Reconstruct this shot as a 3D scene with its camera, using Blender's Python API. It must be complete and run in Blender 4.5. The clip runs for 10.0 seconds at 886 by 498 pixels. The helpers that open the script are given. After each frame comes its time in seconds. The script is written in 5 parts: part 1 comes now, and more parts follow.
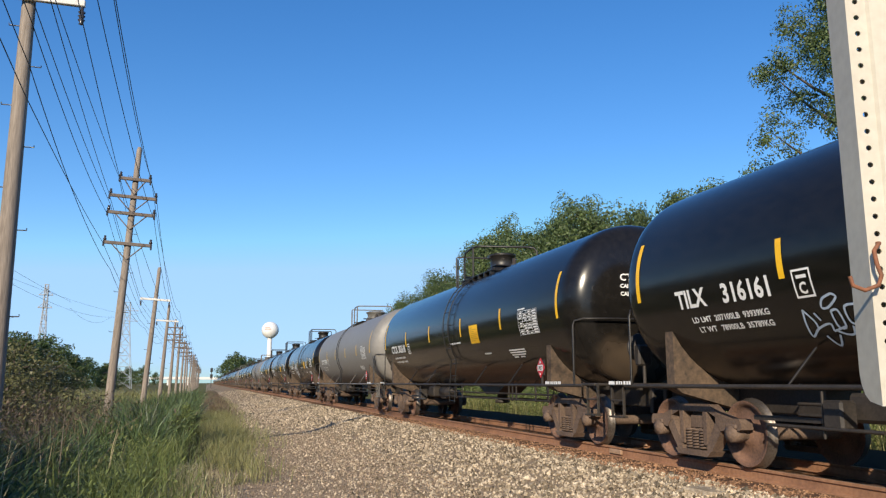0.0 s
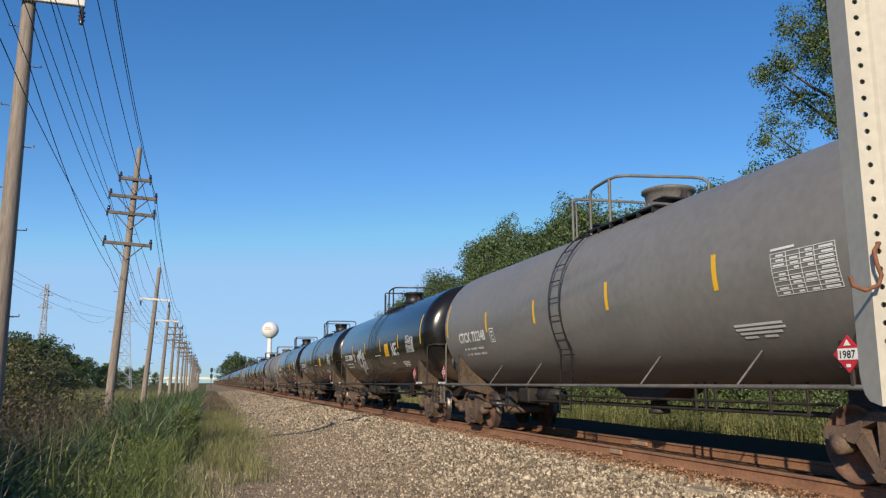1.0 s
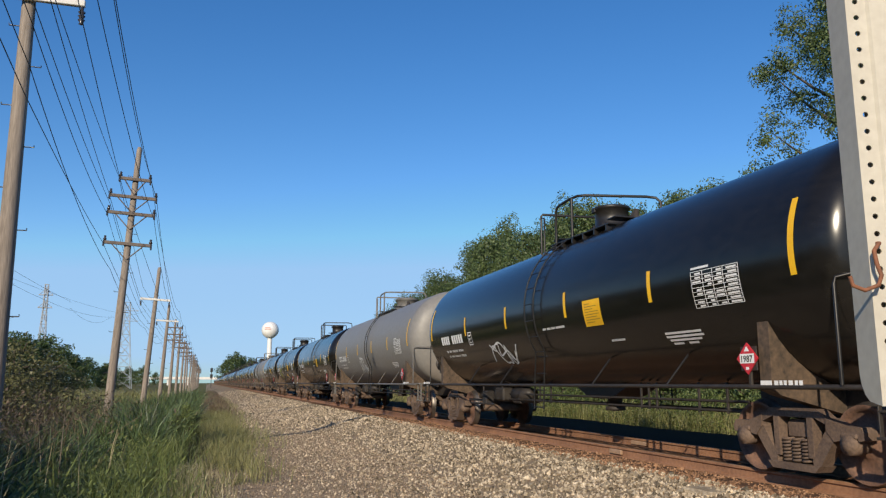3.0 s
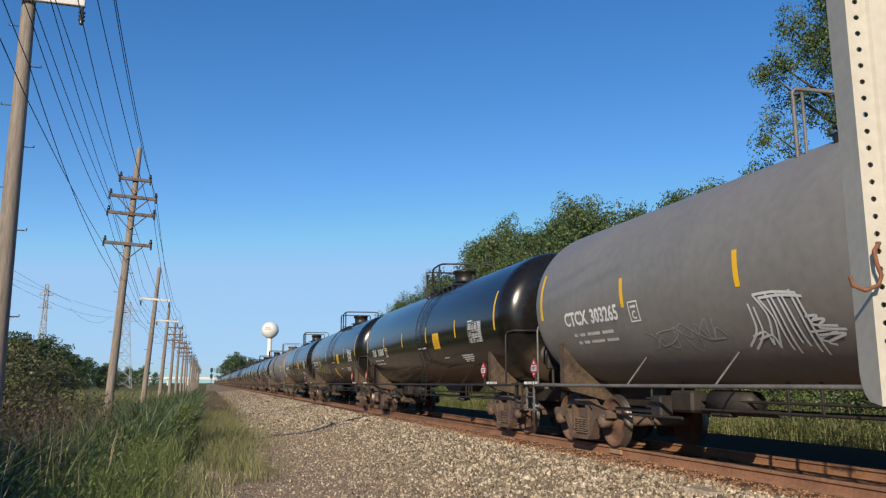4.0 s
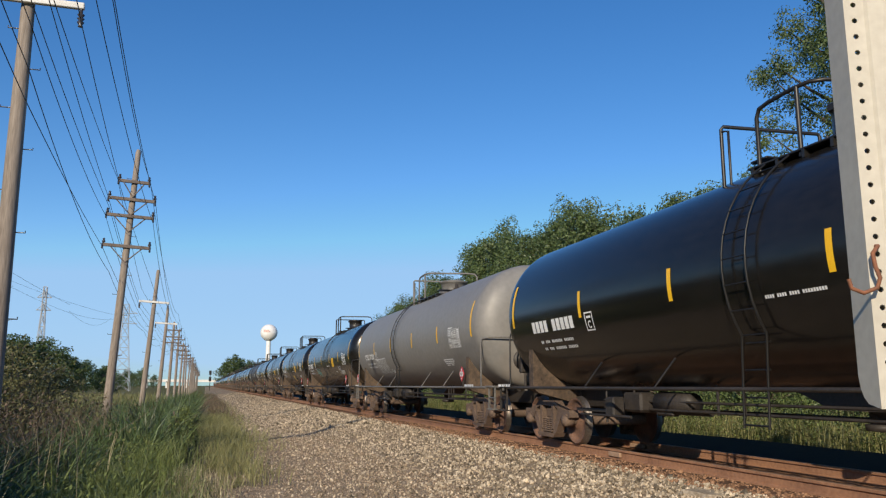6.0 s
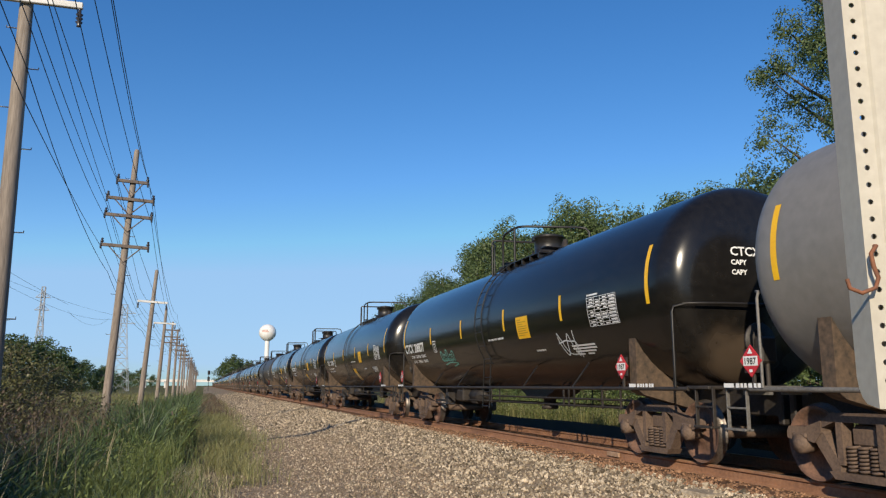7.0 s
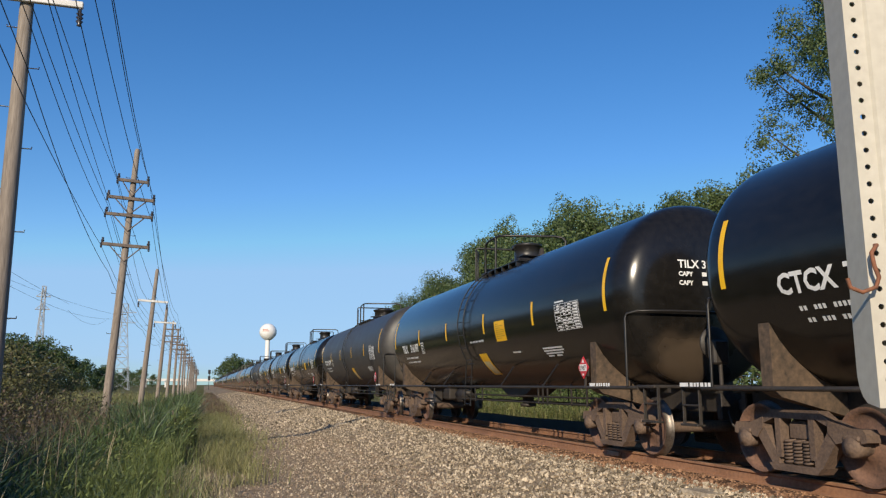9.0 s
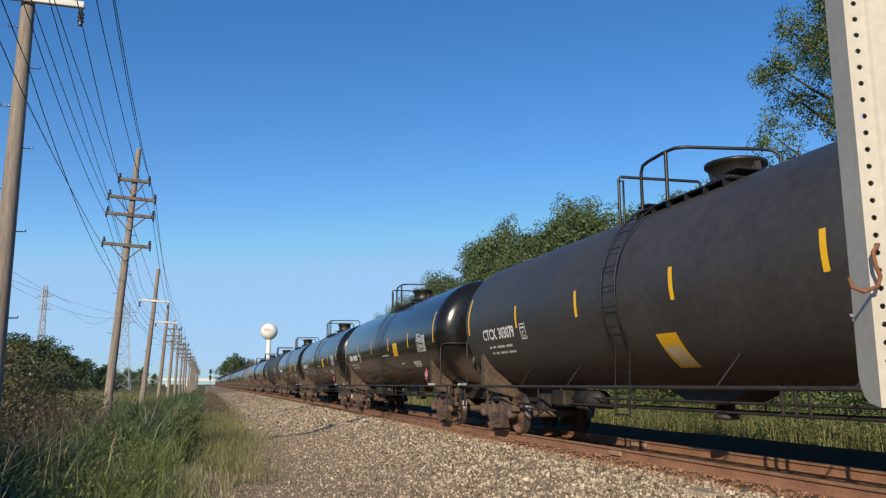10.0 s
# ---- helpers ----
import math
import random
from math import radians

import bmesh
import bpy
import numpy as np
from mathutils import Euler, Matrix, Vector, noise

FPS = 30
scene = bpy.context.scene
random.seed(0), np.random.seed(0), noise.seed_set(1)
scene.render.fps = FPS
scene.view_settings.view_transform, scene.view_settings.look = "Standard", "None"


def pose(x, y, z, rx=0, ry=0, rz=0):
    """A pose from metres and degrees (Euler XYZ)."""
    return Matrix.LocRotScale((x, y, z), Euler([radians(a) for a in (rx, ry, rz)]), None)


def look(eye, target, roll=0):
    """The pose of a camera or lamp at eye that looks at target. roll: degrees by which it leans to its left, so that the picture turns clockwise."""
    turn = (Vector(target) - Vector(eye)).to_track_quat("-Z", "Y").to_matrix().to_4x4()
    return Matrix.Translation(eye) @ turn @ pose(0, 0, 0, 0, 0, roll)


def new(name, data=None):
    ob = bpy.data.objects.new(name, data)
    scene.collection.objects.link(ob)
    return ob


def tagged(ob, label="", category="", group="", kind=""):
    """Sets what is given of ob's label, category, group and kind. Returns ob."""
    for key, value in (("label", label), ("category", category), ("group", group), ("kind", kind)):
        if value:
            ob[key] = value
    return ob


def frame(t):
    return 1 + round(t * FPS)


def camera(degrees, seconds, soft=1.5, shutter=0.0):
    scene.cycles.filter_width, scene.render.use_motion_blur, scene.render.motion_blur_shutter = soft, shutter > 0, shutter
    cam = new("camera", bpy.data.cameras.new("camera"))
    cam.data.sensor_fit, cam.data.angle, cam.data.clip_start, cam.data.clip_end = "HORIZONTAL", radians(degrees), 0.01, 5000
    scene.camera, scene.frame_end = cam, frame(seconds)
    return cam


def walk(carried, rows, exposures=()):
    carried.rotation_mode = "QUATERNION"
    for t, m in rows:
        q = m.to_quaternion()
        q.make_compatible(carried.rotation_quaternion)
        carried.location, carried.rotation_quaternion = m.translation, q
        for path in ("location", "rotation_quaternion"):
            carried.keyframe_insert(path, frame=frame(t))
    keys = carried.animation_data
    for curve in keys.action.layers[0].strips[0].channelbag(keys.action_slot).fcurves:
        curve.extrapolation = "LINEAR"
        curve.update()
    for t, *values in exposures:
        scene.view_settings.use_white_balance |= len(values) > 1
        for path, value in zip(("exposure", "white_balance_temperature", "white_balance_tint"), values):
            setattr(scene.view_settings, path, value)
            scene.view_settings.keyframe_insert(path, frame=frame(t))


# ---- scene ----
import itertools

# camera: stands beside the track on the gravel path, almost still
cam = camera(60.1, 10.0, soft=1.25)
EYE = (0.0, 0.0, 1.127)
TRACK_X = 8.03          # centre line of the track; z = 0 is the top of the rails


def view(turn, tilt, lean=0.18):
    """The camera's pose, turned to the right of the track and tilted up, in degrees."""
    return pose(*EYE, 90 + tilt, 0, -turn) @ pose(0, 0, 0, 0, 0, lean)


CAM_ROWS = [(0.0, 16.874, 9.965), (3.8, 16.874, 9.965), (4.3, 16.874, 10.0), (4.5, 16.874, 10.033), (5.0, 16.874, 10.04),
            (5.5, 16.90, 10.147), (7.0, 17.05, 10.155), (7.5, 17.06, 10.115), (8.0, 17.067, 10.105),
            (8.5, 17.067, 10.10), (9.0, 17.02, 10.10), (9.5, 16.955, 10.10), (10.0, 16.94, 10.067)]
walk(cam, [(t, view(a, b)) for t, a, b in CAM_ROWS], exposures=[(0.0, 0.27), (0.5, 0.14), (1.0, 0.0), (10.0, 0.0)])

# ---- light ----
SUN_TURN, SUN_HEIGHT = 213.0, 24.0
world = bpy.data.worlds.new("sky")
scene.world = world
world.use_nodes = True
wn = world.node_tree
sky = wn.nodes.new("ShaderNodeTexSky")
sky.sky_type, sky.sun_disc = "NISHITA", False
sky.sun_elevation, sky.sun_rotation = radians(SUN_HEIGHT), radians(SUN_TURN)
sky.air_density, sky.dust_density, sky.ozone_density = 1.0, 0.1, 3.0
wn.nodes["Background"].inputs[1].default_value = 0.14
vivid = wn.nodes.new("ShaderNodeHueSaturation")
vivid.inputs["Hue"].default_value, vivid.inputs["Saturation"].default_value = 0.507, 1.285
wn.links.new(sky.outputs[0], vivid.inputs["Color"])
clear = wn.nodes.new("ShaderNodeMix")          # a clear pale-blue horizon without haze
clear.data_type, clear.blend_type = "RGBA", "DARKEN"
clear.inputs[0].default_value = 0.9
clear.inputs[7].default_value = (2.42, 4.05, 6.25, 1)
wn.links.new(vivid.outputs[0], clear.inputs[6])
wn.links.new(clear.outputs[2], wn.nodes["Background"].inputs[0])
sun = new("sun", bpy.data.lights.new("sun", "SUN"))
sun.data.energy, sun.data.angle, sun.data.color = 4.75, radians(0.6), (1.0, 0.86, 0.66)
_a, _e = radians(SUN_TURN), radians(SUN_HEIGHT)
TO_SUN = Vector((math.sin(_a) * math.cos(_e), math.cos(_a) * math.cos(_e), math.sin(_e)))
sun.matrix_world = look(TO_SUN * 60, (0, 0, 0))


# ---- materials ----
def mat(name, c1, c2=None, rough=0.6, metal=0.0, big=1.2, fine=25.0, bump=0.15, depth=0.01, rvar=0.15, stretch=(1, 1, 1),
        spread=0.0, coat=0.0, island=False, through_light=0.0):
    """A surface with variation at two scales. spread: how much single objects (or islands) differ in lightness."""
    m = bpy.data.materials.new(name)
    m.use_nodes = True
    nt = m.node_tree
    n, l = nt.nodes, nt.links
    b = n["Principled BSDF"]
    c2 = c2 or tuple(x * 0.6 for x in c1)
    tc = n.new("ShaderNodeTexCoord")
    mp = n.new("ShaderNodeMapping")
    mp.inputs["Scale"].default_value = stretch
    l.new(tc.outputs["Object"], mp.inputs[0])
    n1, n2 = n.new("ShaderNodeTexNoise"), n.new("ShaderNodeTexNoise")
    for node, s, d in ((n1, big, 6), (n2, fine, 4)):
        node.inputs["Scale"].default_value, node.inputs["Detail"].default_value = s, d
        l.new(mp.outputs[0], node.inputs["Vector"])
    mul = n.new("ShaderNodeMath")
    mul.operation = "MULTIPLY_ADD"
    mul.inputs[1].default_value = 0.5
    l.new(n2.outputs[0], mul.inputs[0])
    half = n.new("ShaderNodeMath")
    half.operation = "MULTIPLY"
    half.inputs[1].default_value = 0.5
    l.new(n1.outputs[0], half.inputs[0])
    l.new(half.outputs[0], mul.inputs[2])
    ramp = n.new("ShaderNodeValToRGB")
    ramp.color_ramp.elements[0].position, ramp.color_ramp.elements[1].position = 0.36, 0.64
    ramp.color_ramp.elements[0].color, ramp.color_ramp.elements[1].color = (*c2, 1), (*c1, 1)
    l.new(mul.outputs[0], ramp.inputs[0])
    colour = ramp.outputs[0]
    if spread:
        src = n.new("ShaderNodeNewGeometry") if island else n.new("ShaderNodeObjectInfo")
        out = src.outputs["Random Per Island"] if island else src.outputs["Random"]
        mr = n.new("ShaderNodeMapRange")
        mr.inputs["To Min"].default_value, mr.inputs["To Max"].default_value = 1 - spread, 1 + spread
        l.new(out, mr.inputs["Value"])
        hsv = n.new("ShaderNodeHueSaturation")
        l.new(colour, hsv.inputs["Color"])
        l.new(mr.outputs[0], hsv.inputs["Value"])
        colour = hsv.outputs[0]
    l.new(colour, b.inputs["Base Color"])
    rr = n.new("ShaderNodeMapRange")
    rr.inputs["To Min"].default_value, rr.inputs["To Max"].default_value = max(0.02, rough - rvar), min(1, rough + rvar)
    l.new(n1.outputs[0], rr.inputs["Value"])
    l.new(rr.outputs[0], b.inputs["Roughness"])
    b.inputs["Metallic"].default_value = metal
    b.inputs["Coat Weight"].default_value = coat
    if through_light:
        tr, mix = n.new("ShaderNodeBsdfTranslucent"), n.new("ShaderNodeMixShader")
        l.new(colour, tr.inputs[0])
        mix.inputs[0].default_value = through_light
        l.new(b.outputs[0], mix.inputs[1])
        l.new(tr.outputs[0], mix.inputs[2])
        l.new(mix.outputs[0], n["Material Output"].inputs[0])
    if bump:
        bp = n.new("ShaderNodeBump")
        bp.inputs["Strength"].default_value, bp.inputs["Distance"].default_value = bump, depth
        l.new(mul.outputs[0], bp.inputs["Height"])
        l.new(bp.outputs[0], b.inputs["Normal"])
    return m


M_BLACK = mat("black_tank_paint", (0.015, 0.0135, 0.012), (0.007, 0.0065, 0.006), rough=0.19, rvar=0.07, big=0.5, fine=9, bump=0.02, stretch=(1, .4, 1))
M_GREY = mat("grey_tank_paint", (0.235, 0.225, 0.21), (0.185, 0.178, 0.166), rough=0.5, big=0.6, fine=7, bump=0.03)
M_DARK = mat("charcoal_tank_paint", (0.06, 0.055, 0.05), (0.035, 0.033, 0.031), rough=0.5, big=0.6, fine=7, bump=0.03)
M_YELLOW = mat("yellow_reflective_sheet", (0.93, 0.55, 0.015), (0.85, 0.46, 0.012), rough=0.45, big=3, fine=40, bump=0)
M_WHITE = mat("white_stencil_paint", (0.88, 0.88, 0.86), (0.72, 0.72, 0.70), rough=0.5, big=3, fine=30, bump=0)
M_RED = mat("red_placard_print", (0.6, 0.035, 0.05), (0.5, 0.03, 0.04), rough=0.4, big=3, fine=30, bump=0)
M_INK = mat("black_ink", (0.02, 0.02, 0.02), (0.012, 0.012, 0.012), rough=0.5, bump=0)
M_TRUCK = mat("rusty_cast_steel", (0.185, 0.125, 0.088), (0.085, 0.058, 0.044), rough=0.8, big=1.6, fine=30, bump=0.3)
M_FITTING = mat("black_painted_steel", (0.024, 0.021, 0.019), (0.012, 0.011, 0.010), rough=0.42, big=2.5, fine=25, bump=0.1)
M_LADDER = mat("matt_black_steel", (0.010, 0.0095, 0.009), (0.006, 0.0055, 0.005), rough=0.5, big=2.5, fine=25, bump=0.1)
M_GREYFIT = mat("grey_painted_steel", (0.20, 0.19, 0.175), (0.10, 0.095, 0.088), rough=0.55, big=2.5, fine=25, bump=0.1)
M_RAILTOP = mat("brown_worn_railhead", (0.36, 0.25, 0.17), (0.24, 0.15, 0.10), rough=0.55, metal=0.35, big=3, fine=30, bump=0.05)
M_FRAME = mat("dusty_black_steel", (0.05, 0.041, 0.034), (0.02, 0.017, 0.015), rough=0.6, big=2.5, fine=25, bump=0.2)
M_SADDLE = mat("dust_covered_steel", (0.15, 0.10, 0.064), (0.035, 0.028, 0.022), rough=0.8, big=1.1, fine=14, bump=0.2)
M_WHEEL = mat("rust_brown_wheel", (0.22, 0.12, 0.08), (0.10, 0.06, 0.043), rough=0.75, big=4, fine=30, bump=0.2)
M_TREAD = mat("worn_bright_steel", (0.24, 0.21, 0.185), (0.13, 0.11, 0.095), rough=0.45, metal=0.8, big=4, fine=40, bump=0.05)
M_RAIL = mat("rusty_rail", (0.36, 0.185, 0.10), (0.21, 0.105, 0.06), rough=0.8, big=2, fine=20, bump=0.3)
M_TIE = mat("weathered_tie", (0.15, 0.085, 0.055), (0.06, 0.04, 0.03), rough=0.9, big=4, fine=30, bump=0.5, spread=0.3, stretch=(.4, 4, 2))
M_STONE = mat("limestone_ballast", (0.47, 0.395, 0.295), (0.20, 0.155, 0.105), rough=0.9, big=3, fine=30, bump=0.3, spread=0.75, island=True)
M_RUSTSTONE = mat("rust_stained_stone", (0.36, 0.21, 0.125), (0.20, 0.115, 0.07), rough=0.9, big=3, fine=30, bump=0.3, spread=0.4, island=True)
M_BED = mat("fine_gravel", (0.41, 0.315, 0.21), (0.18, 0.13, 0.085), rough=0.95, big=14, fine=45, bump=0.5, depth=0.015)
M_RUSTBED = mat("rust_stained_gravel", (0.29, 0.165, 0.095), (0.14, 0.08, 0.048), rough=0.95, big=12, fine=45, bump=0.9, depth=0.03)
# near-black base colour that stands in for the train's shade on the ground
M_SHADE = mat("shade_dark_ground", (0.045, 0.034, 0.024), (0.02, 0.016, 0.012), rough=0.95, big=6, fine=40, bump=0.5)
M_PALE = mat("worn_pale_sheet", (0.72, 0.62, 0.40), (0.62, 0.48, 0.20), rough=0.5, big=4, fine=30, bump=0)
M_PRINT = mat("faint_print", (0.42, 0.25, 0.03), (0.35, 0.2, 0.025), rough=0.5, bump=0)
M_SOIL = mat("weedy_soil", (0.17, 0.15, 0.06), (0.07, 0.075, 0.025), rough=0.95, big=0.15, fine=3, bump=0.6, depth=0.05)
M_WOOD = mat("weathered_pole_wood", (0.34, 0.285, 0.235), (0.16, 0.13, 0.105), rough=0.9, big=2, fine=10, bump=0.4, stretch=(6, 6, 0.4))
M_WHITEARM = mat("white_painted_arm", (0.75, 0.74, 0.70), (0.6, 0.58, 0.54), rough=0.6, big=4, fine=20, bump=0.1)
M_ARM = mat("grey_timber_arm", (0.20, 0.16, 0.13), (0.10, 0.08, 0.07), rough=0.9, big=3, fine=15, bump=0.3)
M_WIRE = mat("dark_wire", (0.03, 0.033, 0.04), (0.02, 0.022, 0.026), rough=0.5, bump=0)
M_INSUL = mat("dark_insulator", (0.05, 0.045, 0.05), (0.03, 0.028, 0.03), rough=0.25, bump=0)
M_GALV = mat("pale_galvanised_steel", (0.60, 0.56, 0.47), (0.50, 0.46, 0.38), rough=0.55, big=6, fine=60, bump=0.08, depth=0.002)
M_HOOK = mat("rusted_hook", (0.28, 0.11, 0.055), (0.16, 0.07, 0.04), rough=0.8, big=40, fine=200, bump=0.3, depth=0.001)
# steel grey lightened, with the haze of distance put into its colour
M_LATTICE = mat("hazy_galvanised_lattice", (0.42, 0.45, 0.48), (0.34, 0.36, 0.39), rough=0.6, bump=0)
M_TOWER = mat("white_tower_paint", (0.8, 0.79, 0.76), (0.72, 0.70, 0.67), rough=0.5, big=0.2, fine=2, bump=0)
M_EMBLEM = mat("faded_red_emblem", (0.6, 0.33, 0.28), (0.55, 0.3, 0.25), rough=0.5, bump=0)
M_CONCRETE = mat("pale_concrete", (0.78, 0.75, 0.70), (0.68, 0.65, 0.60), rough=0.85, big=0.3, fine=3, bump=0.1)
M_STALKWOOD = mat("pale_dusty_steel", (0.42, 0.28, 0.19), (0.30, 0.19, 0.12), rough=0.8, big=8, fine=40, bump=0.2)
M_BARK = mat("grey_brown_bark", (0.15, 0.115, 0.085), (0.07, 0.055, 0.04), rough=0.95, big=3, fine=18, bump=0.6, stretch=(3, 3, .6))


def dusty_ends(m, dust=(0.22, 0.155, 0.10)):
    """Brown road dust thrown up on the lower part of a tank's heads, and thinly along its belly."""
    n, l = m.node_tree.nodes, m.node_tree.links
    b = n["Principled BSDF"]
    tc, sep = n.new("ShaderNodeTexCoord"), n.new("ShaderNodeSeparateXYZ")
    l.new(tc.outputs["Object"], sep.inputs[0])

    def ramp(source, lo, hi):
        r = n.new("ShaderNodeMapRange")
        r.interpolation_type = "SMOOTHSTEP"
        r.inputs["From Min"].default_value, r.inputs["From Max"].default_value = lo, hi
        l.new(source, r.inputs["Value"])
        return r.outputs[0]

    def times(a, c):
        k = n.new("ShaderNodeMath")
        k.operation = "MULTIPLY"
        for i, v in enumerate((a, c)):
            if isinstance(v, float):
                k.inputs[i].default_value = v
            else:
                l.new(v, k.inputs[i])
        return k.outputs[0]

    far = n.new("ShaderNodeMath")
    far.operation = "ABSOLUTE"
    l.new(sep.outputs["Y"], far.inputs[0])
    wide = n.new("ShaderNodeMath")
    wide.operation = "ABSOLUTE"
    l.new(sep.outputs["X"], wide.inputs[0])
    spots = n.new("ShaderNodeTexNoise")
    spots.inputs["Scale"].default_value, spots.inputs["Detail"].default_value = 1.2, 3
    l.new(tc.outputs["Object"], spots.inputs["Vector"])
    cloud = ramp(spots.outputs[0], .34, .62)
    head = times(times(ramp(far.outputs[0], 7.78, 8.0), ramp(sep.outputs["Z"], 2.35, 1.85)), times(ramp(wide.outputs[0], 1.25, .75), cloud))
    belly = times(times(ramp(sep.outputs["Z"], 1.75, 1.15), cloud), .12)
    both = n.new("ShaderNodeMath")
    both.operation = "MAXIMUM"
    l.new(times(head, .28), both.inputs[0])
    l.new(belly, both.inputs[1])
    mix = n.new("ShaderNodeMix")
    mix.data_type = "RGBA"
    mix.inputs[7].default_value = (*dust, 1)
    l.new(both.outputs[0], mix.inputs[0])
    l.new(b.inputs["Base Color"].links[0].from_socket, mix.inputs[6])
    l.new(mix.outputs[2], b.inputs["Base Color"])
    dull = n.new("ShaderNodeMath")
    dull.operation = "MULTIPLY_ADD"
    dull.inputs[1].default_value = .6
    l.new(both.outputs[0], dull.inputs[0])
    l.new(b.inputs["Roughness"].links[0].from_socket, dull.inputs[2])
    l.new(dull.outputs[0], b.inputs["Roughness"])


M_BLACK.node_tree.nodes["Principled BSDF"].inputs["Specular IOR Level"].default_value = 0.42
for _m in (M_BLACK, M_GREY, M_DARK):
    dusty_ends(_m)


def leafmat(name, c1, c2, light=0.3, rough=0.5, spread=0.35):
    return mat(name, c1, c2, rough=rough, big=0.5, fine=4, bump=0, spread=spread, island=True, through_light=light)


M_LEAF = leafmat("green_leaves", (0.15, 0.20, 0.07), (0.08, 0.12, 0.04))
M_LEAF2 = leafmat("dark_green_leaves", (0.105, 0.15, 0.05), (0.06, 0.095, 0.032))
M_LEAF3 = leafmat("yellowish_leaves", (0.20, 0.19, 0.075), (0.10, 0.105, 0.042))
M_CATTAIL = leafmat("cattail_blades", (0.12, 0.165, 0.058), (0.05, 0.082, 0.03), light=0.18, spread=0.7)
M_WEED = leafmat("pale_weeds", (0.31, 0.29, 0.125), (0.17, 0.18, 0.068))
M_BRIGHT = leafmat("bright_weeds", (0.22, 0.255, 0.075), (0.10, 0.135, 0.038))
M_DRY = leafmat("dry_brown_stems", (0.19, 0.135, 0.085), (0.09, 0.065, 0.045), light=0.15)
M_STALK = leafmat("dry_pale_stalks", (0.48, 0.42, 0.26), (0.33, 0.28, 0.17), light=0.1)


for _m in (M_SHADE, M_BED, M_RUSTBED, M_SOIL, M_STONE, M_RUSTSTONE, M_TIE):      # dry dusty surfaces hardly shine
    _m.node_tree.nodes["Principled BSDF"].inputs["Specular IOR Level"].default_value = 0.08


# ---- mesh building ----
class Shape:
    """Vertices and faces gathered into one mesh."""

    def __init__(self):
        self.v, self.f, self.m, self.smooth = [], [], [], []

    def add(self, verts, faces, mi=0, smooth=False):
        o = len(self.v)
        self.v += [tuple(p) for p in verts]
        self.f += [tuple(i + o for i in q) for q in faces]
        self.m += [mi] * len(faces)
        self.smooth += [smooth] * len(faces)
        return self

    def box(self, c, s, b=0.0, mi=0, rot=None):
        """A box of size s round c, with chamfered edges b."""
        hx, hy, hz = (k / 2 for k in s)
        b = min(b, hx * .9, hy * .9, hz * .9)
        if b <= 0:
            vs = [(x, y, z) for x in (-hx, hx) for y in (-hy, hy) for z in (-hz, hz)]
            fs = [(0, 1, 3, 2), (4, 6, 7, 5), (0, 4, 5, 1), (2, 3, 7, 6), (0, 2, 6, 4), (1, 5, 7, 3)]
        else:
            vs, idx = [], {}
            for sx in (-1, 1):
                for sy in (-1, 1):
                    for sz in (-1, 1):
                        for ax in range(3):
                            p = [sx * (hx - b), sy * (hy - b), sz * (hz - b)]
                            p[ax] = (sx * hx, sy * hy, sz * hz)[ax]
                            idx[sx, sy, sz, ax] = len(vs)
                            vs.append(tuple(p))
            fs = []
            for s1 in (-1, 1):
                fs.append([idx[s1, a, c2, 0] for a, c2 in ((-1, -1), (1, -1), (1, 1), (-1, 1))][::s1])
                fs.append([idx[a, s1, c2, 1] for a, c2 in ((-1, -1), (-1, 1), (1, 1), (1, -1))][::s1])
                fs.append([idx[a, c2, s1, 2] for a, c2 in ((-1, -1), (1, -1), (1, 1), (-1, 1))][::s1])
                for s2 in (-1, 1):
                    fs.append([idx[s1, s2, -1, 0], idx[s1, s2, 1, 0], idx[s1, s2, 1, 1], idx[s1, s2, -1, 1]][::-s1 * s2])
                    fs.append([idx[s1, -1, s2, 0], idx[s1, 1, s2, 0], idx[s1, 1, s2, 2], idx[s1, -1, s2, 2]][::s1 * s2])
                    fs.append([idx[-1, s1, s2, 1], idx[1, s1, s2, 1], idx[1, s1, s2, 2], idx[-1, s1, s2, 2]][::-s1 * s2])
                    for s3 in (-1, 1):
                        fs.append([idx[s1, s2, s3, 0], idx[s1, s2, s3, 1], idx[s1, s2, s3, 2]][::s1 * s2 * s3])
        if rot:
            vs = [rot @ Vector(p) for p in vs]
        return self.add([(p[0] + c[0], p[1] + c[1], p[2] + c[2]) for p in vs], fs, mi)

    def tube(self, pts, r, seg=8, mi=0, caps=True, radii=None):
        """A round bar along pts."""
        pts = [Vector(p) for p in pts]
        o, vs, fs, up = len(self.v), [], [], None
        for i, p in enumerate(pts):
            d = (pts[min(i + 1, len(pts) - 1)] - pts[max(i - 1, 0)]).normalized()
            if up is None:
                up = Vector((0, 0, 1)) if abs(d.z) < .9 else Vector((1, 0, 0))
            a = d.cross(up).normalized()
            up = a.cross(d).normalized()
            rr = radii[i] if radii else r
            for k in range(seg):
                t = 2 * math.pi * k / seg
                vs.append(p + (a * math.cos(t) + up * math.sin(t)) * rr)
        for i in range(len(pts) - 1):
            for k in range(seg):
                k2 = (k + 1) % seg
                fs.append((i * seg + k, i * seg + k2, (i + 1) * seg + k2, (i + 1) * seg + k))
        self.add(vs, fs, mi, True)
        if caps:
            self.add(vs[:seg], [tuple(range(seg))[::-1]], mi)
            self.add(vs[-seg:], [tuple(range(seg))], mi)
        return self

